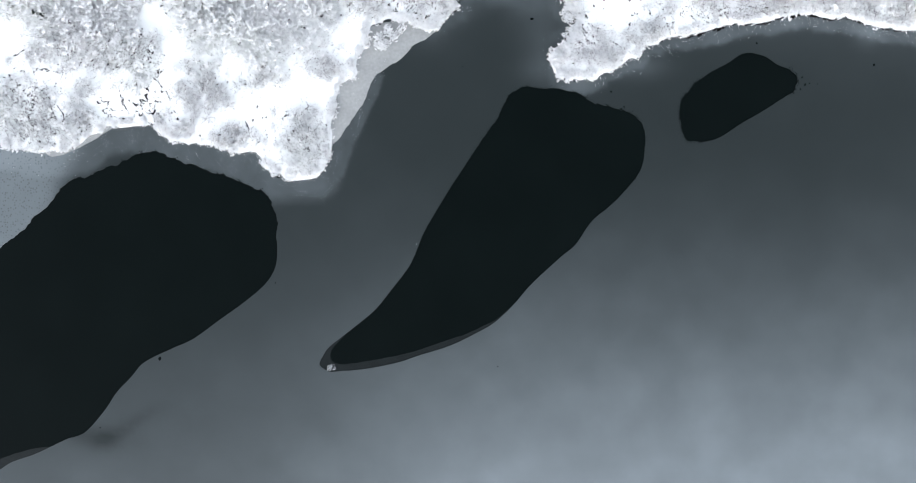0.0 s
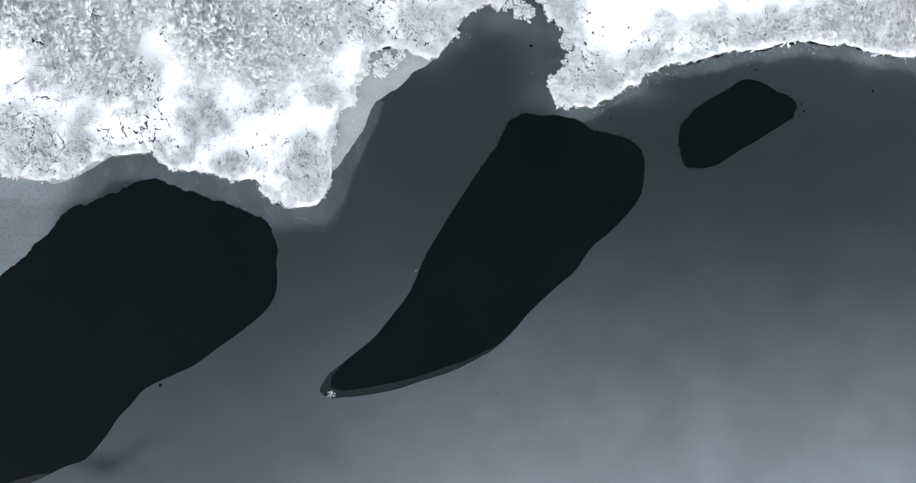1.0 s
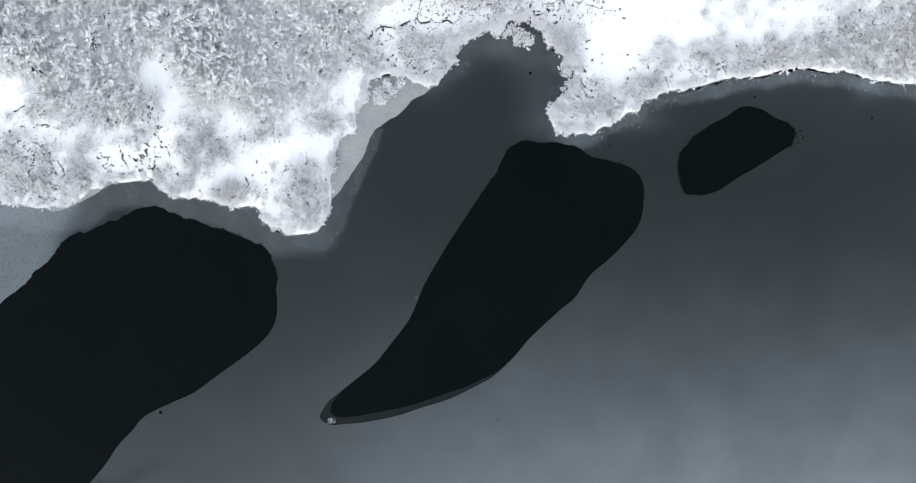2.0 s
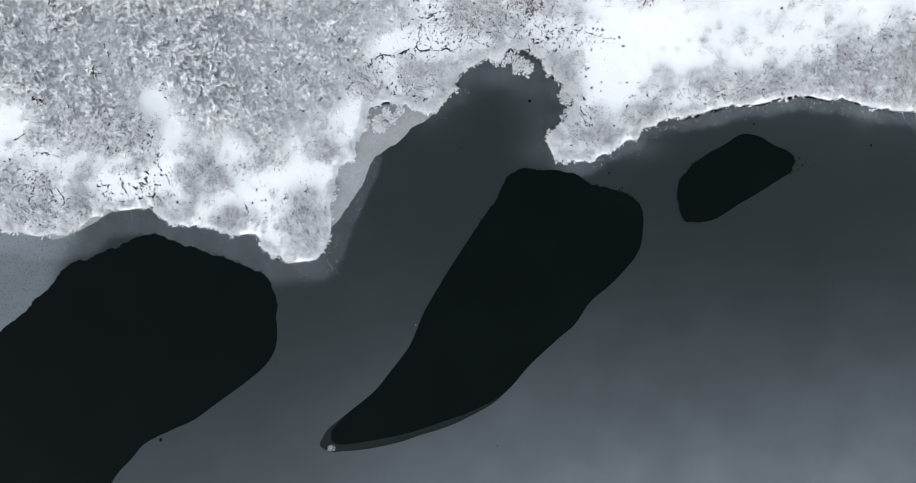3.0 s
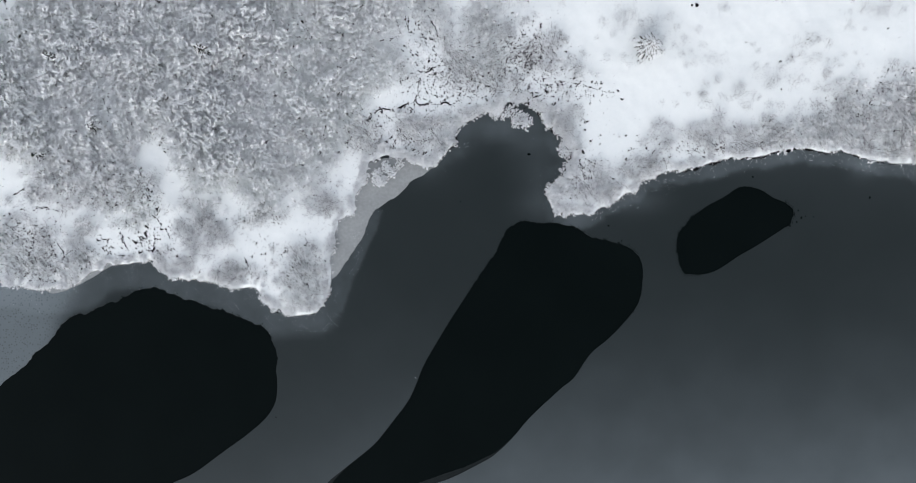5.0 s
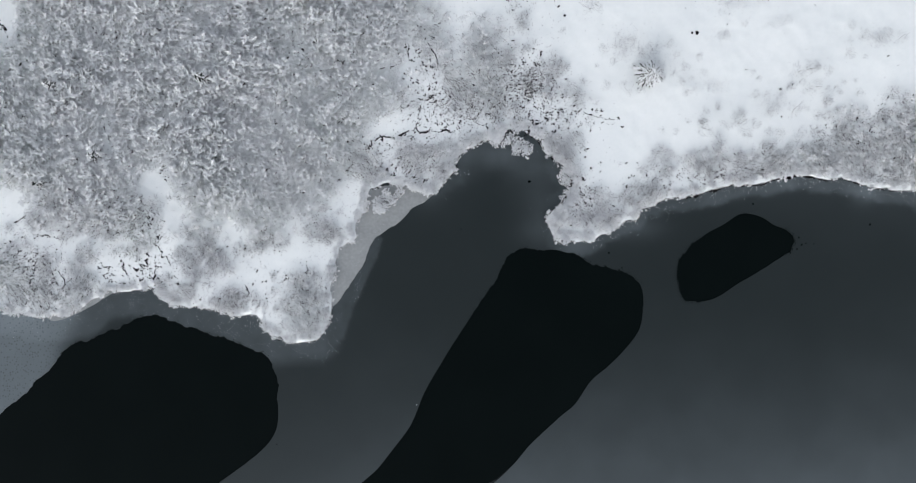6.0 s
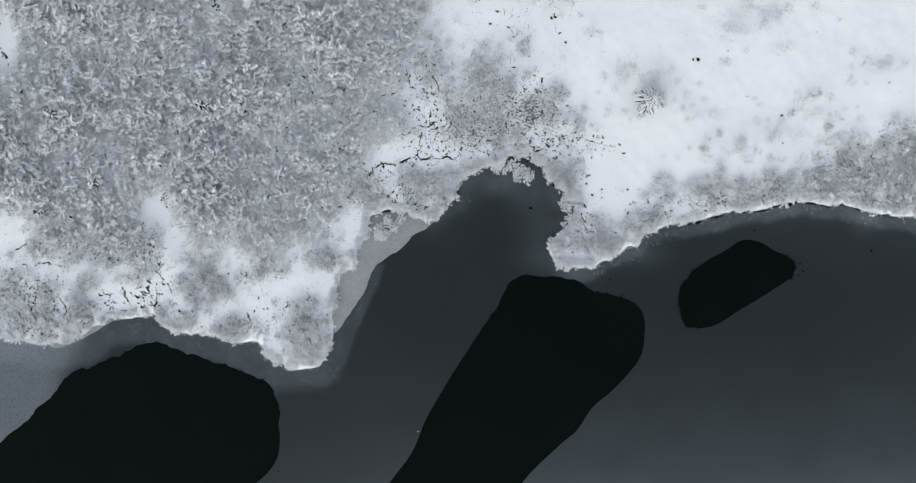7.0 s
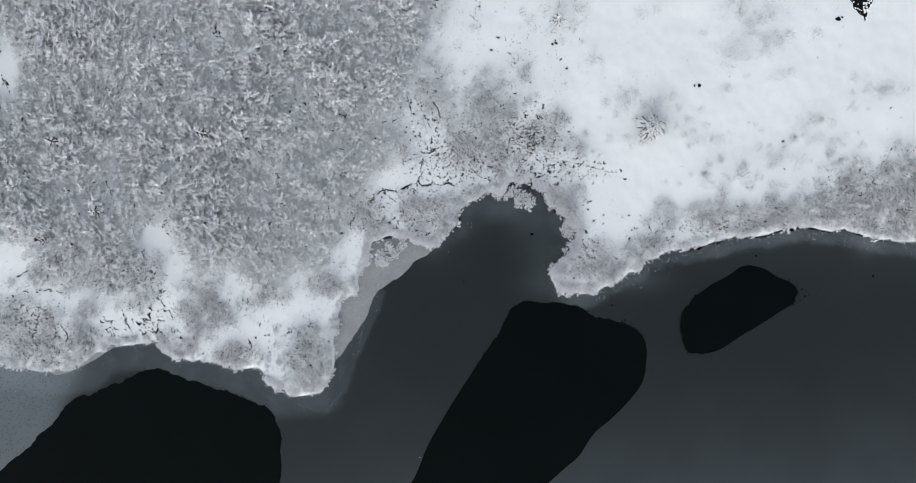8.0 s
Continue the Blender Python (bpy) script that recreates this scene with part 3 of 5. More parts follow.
THICKET = [coral_shrub(rng.uniform(1.6, 3.3), rng.uniform(0.85, 1.4), full, 4, 12, rng.uniform(0.66, 0.9), rng.uniform(0.95, 1.2), 100 + k) for k, full in enumerate((11, 12, 12, 13, 13, 14, 14, 15, 16, 17))]
DOMES = [coral_shrub(rng.uniform(0.7, 1.2), rng.uniform(0.8, 1.2), full, 3, 26, 0.42, 0.72, 200 + k, spread=1.0, bent=False) for k, full in enumerate((14, 17, 19, 21, 23, 26))]
FRINGE_BUSH = [coral_shrub(rng.uniform(0.5, 0.8), rng.uniform(0.7, 1.0), 26, 4, 12, 0.5, 0.85, 300 + k, spread=0.8) for k in range(4)]
WISP = [shrub_pieces(rng.uniform(1.0, 2.4), rng.uniform(0.9, 1.5), 1, 3, 4, 110, 2, 0.4, 0.5, 400 + k, root=0.84, fine=0.5) for k in range(6)]
TUSSOCK = [coral_shrub(rng.uniform(0.3, 0.5), rng.uniform(0.35, 0.6), 8, 3, 4, 0.44, 0.95, 500 + k, spread=1.1, bent=False) for k in range(4)]

FOREST = np.array([(-68.2, 66.1), (-2.4, 65.0), (-4.5, 56.3), (-5.8, 50.8), (-8.3, 44.4), (-9.2, 38.0), (-13.7, 34.9), (-15.8, 29.3), (-19.1, 25.7), (-26.5, 21.3), (-32.1, 23.0), (-37.8, 23.1), (-40.9, 28.8), (-44.1, 30.5), (-44.9, 27.2), (-42.3, 23.1), (-41.7, 20.8), (-43.5, 19.4), (-45.7, 20.3), (-48.5, 20.4), (-51.8, 20.6), (-55.0, 22.2), (-58.3, 22.7), (-59.7, 25.6), (-61.4, 27.6), (-69.7, 27.7)])
EAST_THICKET = np.array([(67.5, 42.1), (61.8, 39.4), (54.8, 36.7), (48.5, 32.4), (47.3, 28.8), (54.9, 28.2), (61.9, 26.8), (67.6, 27.0)])
GROVES_SHORE = [(-27.7, 20.4, 3.1, 1.9), (-30.2, 19.3, 2.0, 1.1), (-54.1, 22.5, 3.6, 1.5), (-59.8, 23.4, 1.8, 1.0), (3.7, 41.9, 6.9, 7.7), (-61.0, 15.6, 6.1, 5.3), (-22.6, 11.5, 3.7, 4.7), (-36.3, 18.6, 3.7, 3.7), (-31.6, 11.8, 4.9, 1.5), (15.6, 24.0, 3.9, 3.7), (-6.1, 31.2, 6.1, 3.7), (35.5, 29.7, 9.0, 2.4), (-11.7, 30.8, 3.2, 3.2), (25.3, 26.3, 4.9, 2.0), (13.3, 32.1, 3.2, 3.7)]
GROVES_INLAND = [(11.8, 40.2, 4.9, 4.1), (42.5, 30.3, 5.5, 2.6), (-54.5, 14.2, 5.2, 2.8), (-44.4, 23.2, 2.4, 2.4), (-19.6, 22.4, 2.2, 2.2), (27.0, 26.9, 5.5, 1.8), (18.5, 24.4, 3.6, 3.2), (-6.0, 38.8, 3.8, 2.6), (-4.0, 46.5, 3.0, 4.5), (-49.5, 13.7, 3.6, 1.1), (-41.7, 14.3, 1.9, 1.6), (-45.9, 19.0, 2.9, 0.8), (-52.0, 18.2, 1.5, 1.5), (-45.4, 13.2, 1.5, 0.6), (-38.9, 12.9, 1.9, 1.3), (0.5, 39.4, 3.6, 2.8)]
GROVES = GROVES_SHORE + GROVES_INLAND
CLEARINGS = [(-62.7, 51.7, 1.8, 4.9), (-63.5, 25.8, 3.7, 2.0), (-42.3, 25.6, 1.8, 4.9), (-33.8, 56.0, 1.6, 1.1), (-39.9, 37.7, 1.1, 1.1), (-48.5, 53.5, 1.0, 1.0), (-49.0, 34.6, 0.6, 3.2), (-25.4, 37.5, 0.8, 0.8)]


def scatter(cell, x0, x1, y0, y1):
    """Places on a jittered grid, in the region."""
    x, y = np.meshgrid(np.arange(x0, x1, cell), np.arange(y0, y1, cell))
    x = x.ravel() + rng.uniform(-0.5, 0.5, x.size) * cell
    y = y.ravel() + rng.uniform(-0.5, 0.5, y.size) * cell
    return x, y


def ellipses(x, y, zones):
    """How deep the places lie in the nearest of the round zones: 1 in the middle, 0 at the rim."""
    best = np.full(np.shape(x), -9.0)
    for cx, cy, rx, ry in zones:
        best = np.maximum(best, 1 - np.hypot((x - cx) / rx, (y - cy) / ry))
    return best


def place(x, y, kinds, low, high):
    """Kind, pose and scale of a shrub at each place."""
    z = np.maximum(sample(gz, x, y), 0.02)
    return [(int(rng.integers(len(kinds))), float(px), float(py), float(pz), float(rng.uniform(0, 2 * math.pi)), float(rng.uniform(low, high))) for px, py, pz in zip(x, y, z)]


SEEPS_BAY = [[(-13.2, 32.5), (-12.8, 33.1), (-12.5, 33.7), (-11.8, 34.2), (-11.3, 34.4), (-10.6, 34.5), (-9.9, 34.4), (-9.2, 34.4), (-8.4, 34.6), (-7.8, 35.0), (-7.4, 35.2), (-6.6, 35.4), (-6.2, 35.8), (-5.9, 36.5), (-5.7, 36.9)], [(-6.2, 35.4), (-5.8, 35.0), (-4.8, 35.0), (-4.2, 35.1), (-3.5, 35.2), (-2.8, 35.2), (-2.1, 35.1), (-1.5, 35.0), (-0.7, 34.9)], [(-16.0, 29.1), (-15.9, 30.1), (-15.3, 30.6), (-15.0, 31.3)], [(-8.2, 28.9), (-8.0, 29.5), (-8.0, 30.1)], [(-7.5, 29.5), (-7.1, 29.8), (-6.5, 29.9)], [(-46.1, 24.6), (-45.3, 24.9), (-44.9, 25.5), (-44.6, 26.2), (-44.3, 26.9)], [(-63.8, 20.5), (-63.2, 20.4), (-62.8, 20.0)]]
SEEPS_SHORE = [[(-61.6, 21.1), (-61.0, 21.2)], [(-59.3, 21.4), (-58.3, 21.3), (-57.5, 21.1)], [(-56.7, 20.8), (-56.0, 20.6)], [(-62.5, 23.1), (-61.5, 23.5), (-60.8, 23.9)], [(-60.8, 19.5), (-60.6, 19.0), (-60.3, 18.7), (-59.6, 18.8)], [(-56.6, 16.3), (-56.2, 15.8), (-55.8, 15.3), (-55.6, 14.7), (-55.7, 14.2)], [(-55.4, 14.8), (-54.5, 15.3)], [(-51.4, 17.0), (-50.3, 16.8), (-49.0, 16.9)], [(-45.9, 16.5), (-44.9, 16.6), (-43.8, 16.4)], [(-43.6, 16.5), (-42.8, 16.6), (-41.9, 16.7)], [(-50.6, 15.5), (-50.0, 15.4), (-49.5, 15.1), (-49.3, 14.7)], [(-50.2, 15.6), (-49.3, 15.7), (-48.3, 15.6)], [(-48.5, 14.2), (-47.7, 14.4), (-47.1, 14.5), (-46.3, 14.5)]]
SEEPS_BANK = [[(-42.7, 20.0), (-42.0, 20.4), (-41.5, 20.9)], [(-42.3, 19.6), (-42.0, 19.0)], [(-41.6, 17.8), (-41.1, 18.2), (-40.6, 18.5)], [(-40.9, 17.5), (-40.5, 16.9)], [(-40.3, 15.9), (-40.0, 15.3), (-39.5, 14.7), (-39.8, 14.2)], [(-40.3, 14.1), (-39.5, 14.5)], [(-42.7, 15.6), (-43.0, 15.2), (-43.2, 14.7), (-43.1, 14.0)], [(-43.8, 15.4), (-43.3, 15.3)], [(-44.6, 15.3), (-44.1, 14.3), (-43.6, 13.8)], [(-53.9, 11.5), (-53.5, 11.1)], [(-30.4, 14.1), (-30.1, 13.6), (-29.7, 12.9)], [(-30.4, 19.7), (-30.0, 18.8)], [(-25.0, 15.4), (-24.4, 14.7)], [(-22.0, 16.8), (-21.7, 16.0), (-21.7, 15.2)], [(-26.4, 20.7), (-25.9, 21.3)]]
SEEPS_HEADLAND = [[(11.7, 37.3), (12.9, 37.7), (14.5, 38.0), (15.3, 37.9), (16.5, 37.6), (17.5, 37.4), (18.9, 36.9), (21.0, 36.3)], [(8.9, 34.4), (9.1, 35.2), (9.5, 35.9), (10.3, 36.5)], [(9.7, 34.7), (10.5, 34.2), (11.0, 33.8)], [(-49.5, 36.4), (-49.0, 34.9), (-48.6, 33.8), (-48.1, 32.8)], [(-61.2, 61.9), (-60.6, 59.7), (-59.5, 57.6), (-58.9, 56.3)], [(-58.2, 54.4), (-57.4, 53.4), (-56.9, 51.9)], [(-63.2, 50.3), (-62.6, 48.8), (-62.0, 47.2)], [(-7.8, 47.4), (-7.4, 46.0), (-7.2, 45.1)], [(-4.3, 48.4), (-3.7, 47.5)], [(-3.9, 46.4), (-3.4, 45.2), (-3.2, 44.2)], [(-5.4, 44.5), (-4.8, 43.8)], [(-11.2, 43.6), (-10.5, 43.8)]]
# The last runs are dark gaps in the thicket, painted as black cracks.
WOOD_SEEPS_AND_GAPS = [[(-9.7, 43.9), (-8.9, 44.3)], [(-8.4, 39.1), (-8.3, 37.6)], [(-6.1, 37.4), (-5.7, 38.2)], [(-5.0, 39.5), (-4.2, 39.8), (-3.3, 40.2)], [(-16.9, 45.1), (-16.0, 44.3)], [(-17.3, 43.2), (-16.3, 42.7)], [(-22.1, 47.2), (-21.6, 46.0), (-20.9, 44.9), (-20.3, 44.1)]]
SEEPS = SEEPS_BAY + SEEPS_SHORE + SEEPS_BANK + SEEPS_HEADLAND + WOOD_SEEPS_AND_GAPS
BROAD = (0, 1, 26, 39)
seep_lines = [ragged(ragged(smooth_line(run, 0.07), 0.25, 1.1, 80 + k), 0.2, 0.4, 40 + k) for k, run in enumerate(SEEPS)]
# Middles of dark gaps in the growth, painted black further down as shade.
hx, hy = rng.uniform(-66, 66, 1500), rng.uniform(10, 64, 1500)
keep = (inside(hx, hy, FOREST) & (rng.uniform(0, 1, hx.size) < 0.15)) | (inside(hx, hy, EAST_THICKET) & (rng.uniform(0, 1, hx.size) < 0.4)) | ((ellipses(hx, hy, GROVES) > 0.1) & (rng.uniform(0, 1, hx.size) < 0.3))
hx, hy = hx[keep], hy[keep]
GAPS = [(8.9, 41.0, 4.5, 4.9, 150), (10.5, 35.8, 3.2, 2.1, 45), (15.3, 36.9, 5.3, 1.6, 40), (-5.5, 41.2, 3.2, 6.9, 95), (-11.3, 31.2, 5.7, 4.5, 55), (-45.3, 17.1, 6.9, 3.9, 75), (-60.5, 16.0, 5.3, 5.7, 85), (16.8, 25.6, 4.0, 4.5, 70), (35.7, 28.4, 12.2, 1.8, 80), (-25.8, 14.8, 6.5, 6.9, 22), (-19.2, 43.8, 4.9, 5.7, 22), (0.5, 36.3, 4.9, 2.4, 60), (-6.5, 28.4, 3.6, 1.6, 40), (54.8, 33.1, 7.3, 4.9, 45), (7.5, 53.8, 3.1, 2.8, 26), (1.9, 58.6, 1.0, 1.5, 12)]
bare = [(cx + rx * rng.normal(0, 0.5, n), cy + ry * rng.normal(0, 0.5, n)) for cx, cy, rx, ry, n in GAPS]
bx, by = np.concatenate([q[0] for q in bare]), np.concatenate([q[1] for q in bare])
keep = sample(gd, bx, by) > 0.6
bx, by = bx[keep], by[keep]


def off_dark_gaps(x, y, room, line_room):
    """Whether the places keep clear of the painted dark gaps, bare spots and seeps."""
    free = np.ones(np.shape(x), bool)
    for cx, cy in zip(hx, hy):
        free &= np.hypot(x - cx, y - cy) > room
    for cx, cy in zip(bx, by):
        free &= (x - cx) ** 2 + (y - cy) ** 2 > room * room * 1.6
    for line in seep_lines:
        free &= line_distance(x, y, line[::4]) > line_room
    return free


wx, wy = scatter(0.94, -68, 68, 8, 65)
wd = sample(gd, wx, wy)
wn2 = value_noise(wx, wy, 5.0, 51)
edge = np.minimum(line_distance(wx, wy, np.concatenate([FOREST, FOREST[:1]])), 4) * np.where(inside(wx, wy, FOREST), 1, -1)
chance = np.clip(0.6 + 0.3 * edge + 0.5 * wn2, 0, 0.96)
chance *= np.clip(1 - 2.5 * np.clip(ellipses(wx, wy, CLEARINGS) + 0.2, 0, 1), 0.03, 1)
keep = (rng.uniform(0, 1, wx.size) < chance) & (wd > 0.9) & off_dark_gaps(wx, wy, 0.34, 0.36)
outer = keep & (edge < 1.6)
inner = keep & ~outer
tall = inner & (value_noise(wx, wy, 6.0, 57, 2) + rng.normal(0, 0.2, wx.size) > 0.05)
inner &= ~tall
thicket_places = place(wx[tall], wy[tall], THICKET, 0.78, 1.14) + place(wx[inner], wy[inner], THICKET, 0.52, 0.88) + place(wx[outer], wy[outer], THICKET, 0.42, 0.78)
wx, wy = scatter(0.6, 44, 68, 26, 44)
edge = np.minimum(line_distance(wx, wy, np.concatenate([EAST_THICKET, EAST_THICKET[:1]])), 5) * np.where(inside(wx, wy, EAST_THICKET), 1, -1)
keep = (rng.uniform(0, 1, wx.size) < np.clip(0.38 + 0.17 * edge + 0.75 * value_noise(wx, wy, 3.5, 53), 0, 0.93)) & (sample(gd, wx, wy) > 0.7) & off_dark_gaps(wx, wy, 0.34, 0.4)
few = rng.uniform(0, 1, keep.sum()) < 0.25
thicket_places += place(wx[keep][few], wy[keep][few], THICKET, 0.4, 0.7)
east_places = (wx[keep][~few], wy[keep][~few])

sx, sy = scatter(0.8, -69, 69, 5, 60)
sd = sample(gd, sx, sy)
deep = ellipses(sx, sy, GROVES)
chance = np.clip(0.4 + 1.0 * deep + 0.5 * value_noise(sx, sy, 3.0, 52), 0, 0.9) * (deep > -0.6)
chance *= np.where(ellipses(sx, sy, [(9.5, 35.5, 2.6, 1.8), (13.7, 36.9, 5.5, 2.4), (-2.0, 35.9, 5.0, 1.5), (-7.6, 36.4, 4.0, 2.0)]) > 0, 0.35, 1.0)
keep = (rng.uniform(0, 1, sx.size) < chance) & (sd > 0.35) & ~inside(sx, sy, FOREST) & off_dark_gaps(sx, sy, 0.36, 0.4)
mix = rng.uniform(0, 1, keep.sum()) < np.where(ellipses(sx[keep], sy[keep], GROVES[4:7]) > -0.2, 0.6, 0.3)
dome_places = place(sx[keep][~mix], sy[keep][~mix], DOMES, 0.5, 1.05) + place(*east_places, DOMES, 0.5, 0.9) + place(np.array([35.1, 38.4, 44.9, 48.5, 33.0]), np.array([37.8, 37.1, 40.6, 43.2, 36.0]), DOMES, 0.4, 0.65)
thicket_places += place(sx[keep][mix], sy[keep][mix], THICKET, 0.3, 0.55)

along = np.gradient(shore_core, axis=0)
inland = np.stack([-along[:, 1], along[:, 0]], 1) / np.linalg.norm(along, axis=1)[:, None]
pick = np.nonzero((shore_core[:, 0] > -13.5) & (shore_core[:, 0] < 17.5) & (shore_core[:, 1] > 19))[0][::2]
bay = shore_core[pick] + inland[pick] * 0.65 + rng.normal(0, 0.3, (len(pick), 2))
fringe_places = place(bay[:, 0], bay[:, 1], FRINGE_BUSH, 0.55, 1.05)
overhang = np.array([(-11.8, 25.2), (-11.2, 25.8), (-12.0, 24.5), (-10.8, 24.8), (-10.3, 26.0), (-9.7, 25.5), (-9.0, 26.4), (-8.4, 27.2), (-6.8, 27.4), (-5.5, 27.0), (-4.3, 27.4), (-10.7, 26.8), (-11.4, 24.2), (6.5, 33.6), (7.2, 33.0), (6.9, 34.2), (7.7, 33.6), (8.3, 32.8), (8.9, 32.5), (8.8, 33.3), (9.4, 32.6), (8.6, 31.9), (7.3, 32.4), (4.6, 33.4), (5.7, 33.5), (13.9, 28.7), (14.2, 29.4), (14.5, 28.2), (14.4, 27.6), (13.9, 27.9), (15.0, 28.4), (14.7, 26.6), (15.1, 26.1), (14.2, 25.5), (13.4, 24.4), (12.4, 23.6), (12.8, 22.9), (12.2, 22.5), (12.5, 21.5), (13.2, 23.6)])
fringe_places += place(overhang[:, 0], overhang[:, 1], FRINGE_BUSH, 0.6, 0.95)


def crown_mesh(pieces, thin):
    v, f = joined([pieces["twig"], pieces["rime"]])
    return mesh_of("crown", v, f, thin, True, second=heath_rime if thin is heath else rime, first_faces=len(pieces["twig"][1]))


def shrub_thing(name, pieces, thin, label, category, group):
    root = new(name)
    part("trunk", mesh_of("trunk", *pieces["trunk"], bark), root, "thin grey-brown stem")
    part("crown", crown_mesh(pieces, thin), root)
    return tagged(root, label, category, group)


def plant(places, kinds, thin, limit, chosen, name, label, category, group, stuff_name="", stuff_label=""):
    """Single shrubs where chosen says so, up to a limit; the rest as joined growth."""
    first, rest, count = {}, [], 0
    for k, x, y, z, turn, size in places:
        m = pose(x, y, z - 0.05, 0, 0, math.degrees(turn)) @ Matrix.Scale(size, 4)
        if count < limit and chosen(x, y):
            count += 1
            if k not in first:
                first[k] = shrub_thing(name, kinds[k], thin, label, category, group)
                first[k].matrix_basis = m
            else:
                copy_thing(first[k], pose(0, 0, 0)).matrix_basis = m
        else:
            rest.append((k, x, y, z, turn, size))
    if not rest:
        return count, 0
    sets = {}
    for key in ("trunk", "twig", "rime"):
        pieces = []
        for k, x, y, z, turn, size in rest:
            v, f = kinds[k][key]
            c, s = math.cos(turn) * size, math.sin(turn) * size
            pieces.append((np.stack([v[:, 0] * c - v[:, 1] * s + x, v[:, 0] * s + v[:, 1] * c + y, v[:, 2] * size + z - 0.05], 1), f))
        sets[key] = joined(pieces)
    root = tagged(new(stuff_name, crown_mesh(sets, thin)), stuff_label, category, kind="stuff")
    part("brushwood", mesh_of("brushwood", *sets["trunk"], bark), root)
    return count, len(rest)


plant(thicket_places, THICKET, twig, 290, lambda x, y: y < 36.0, "birch_shrub", "leafless birch shrub thick with white rime", "shrub", "birch shrubs of the thicket", "birch_thicket", "dense leafless thicket covered in grey-white rime")
plant(dome_places, DOMES, heath, 290, lambda x, y: y < 33.0, "heath_bush", "low rounded heath bush with rime-white twigs", "bush", "heath bushes on the bank", "heath_growth", "low frosted heath growing on the snowy bank")
plant(fringe_places, FRINGE_BUSH, willow, 290, lambda x, y: True, "waterside_bush", "spiky rime-white bush leaning over the lake ice", "bush", "bushes along the bay")

pick = rng.integers(0, len(shore_core), 800)
edge_at = shore_core[pick] + inland[pick] * rng.uniform(0.1, 0.9, 800)[:, None] + rng.normal(0, 0.16, (800, 2))
tussock_places = place(edge_at[:, 0], edge_at[:, 1], TUSSOCK, 0.5, 1.15)
plant(tussock_places, TUSSOCK, willow, 280, lambda x, y: True, "sedge_tussock", "small rime-white sedge tussock on the bank's edge", "tussock", "tussocks along the bank", "tussock_edge", "rime-white tussocks along the edge of the bank")

# ---- fringe of frosted grass along the bank ----
def bank_fringe():
    t = np.gradient(shore_core, axis=0)
    t /= np.linalg.norm(t, axis=1)[:, None]
    out = np.stack([t[:, 1], -t[:, 0]], 1)
    k = rng.integers(0, len(shore_core), 5000)
    n = len(k)
    strength = 0.6 + 0.5 * value_noise(shore_core[k, 0], shore_core[k, 1], 2.5, 61)
    foot = shore_core[k] - out[k] * rng.uniform(-0.05, 0.5, n)[:, None] + rng.normal(0, 0.1, (n, 2))
    z = np.maximum(sample(gz, foot[:, 0], foot[:, 1]), 0.0)
    way = np.c_[out[k] + rng.normal(0, 0.5, (n, 2)), rng.uniform(-0.1, 0.6, n)]
    return tubes(np.c_[foot, z], way, rng.uniform(0.2, 0.55, n) * strength, np.c_[rng.normal(0, 0.06, (n, 2)), np.full(n, -0.08)], rng.uniform(0.025, 0.06, n) * strength, (0.8, 1, 0.35))


tagged(new("frosted_sedge", mesh_of("frosted_sedge", *bank_fringe(), rime)), "rime-white sedge hanging over the edge of the bank", "sedge", kind="stuff")


def snow_grass():
    """Fine stalks that poke through the snow, thicker in drifts of noise."""
    x, y = rng.uniform(-69, 69, 70000), rng.uniform(5, 66, 70000)
    d = sample(gd, x, y)
    deep = ellipses(x, y, GROVES)
    want = 0.05 + 0.25 * np.clip(value_noise(x, y, 6.0, 71, 4) + 0.1, 0, 1) + 0.45 * np.clip(1.2 - d / 7.0, 0, 1) + 0.4 * np.clip(deep + 0.5, 0, 1)
    want *= np.where((x > 14) & (d > 3), 0.14, np.where(x > 14, 0.45, 1.0)) * (d > 0.2) * ~inside(x, y, FOREST)
    keep = rng.uniform(0, 1, x.size) < want
    x, y = x[keep], y[keep]
    n = len(x)
    z = sample(gz, x, y)
    way = np.c_[rng.normal(0, 0.5, (n, 2)), np.ones(n)]
    return tubes(np.c_[x, y, z - 0.02], way, rng.uniform(0.12, 0.5, n), rng.normal(0, 0.12, (n, 3)), rng.uniform(0.012, 0.03, n), (1, 0.8, 0.3))


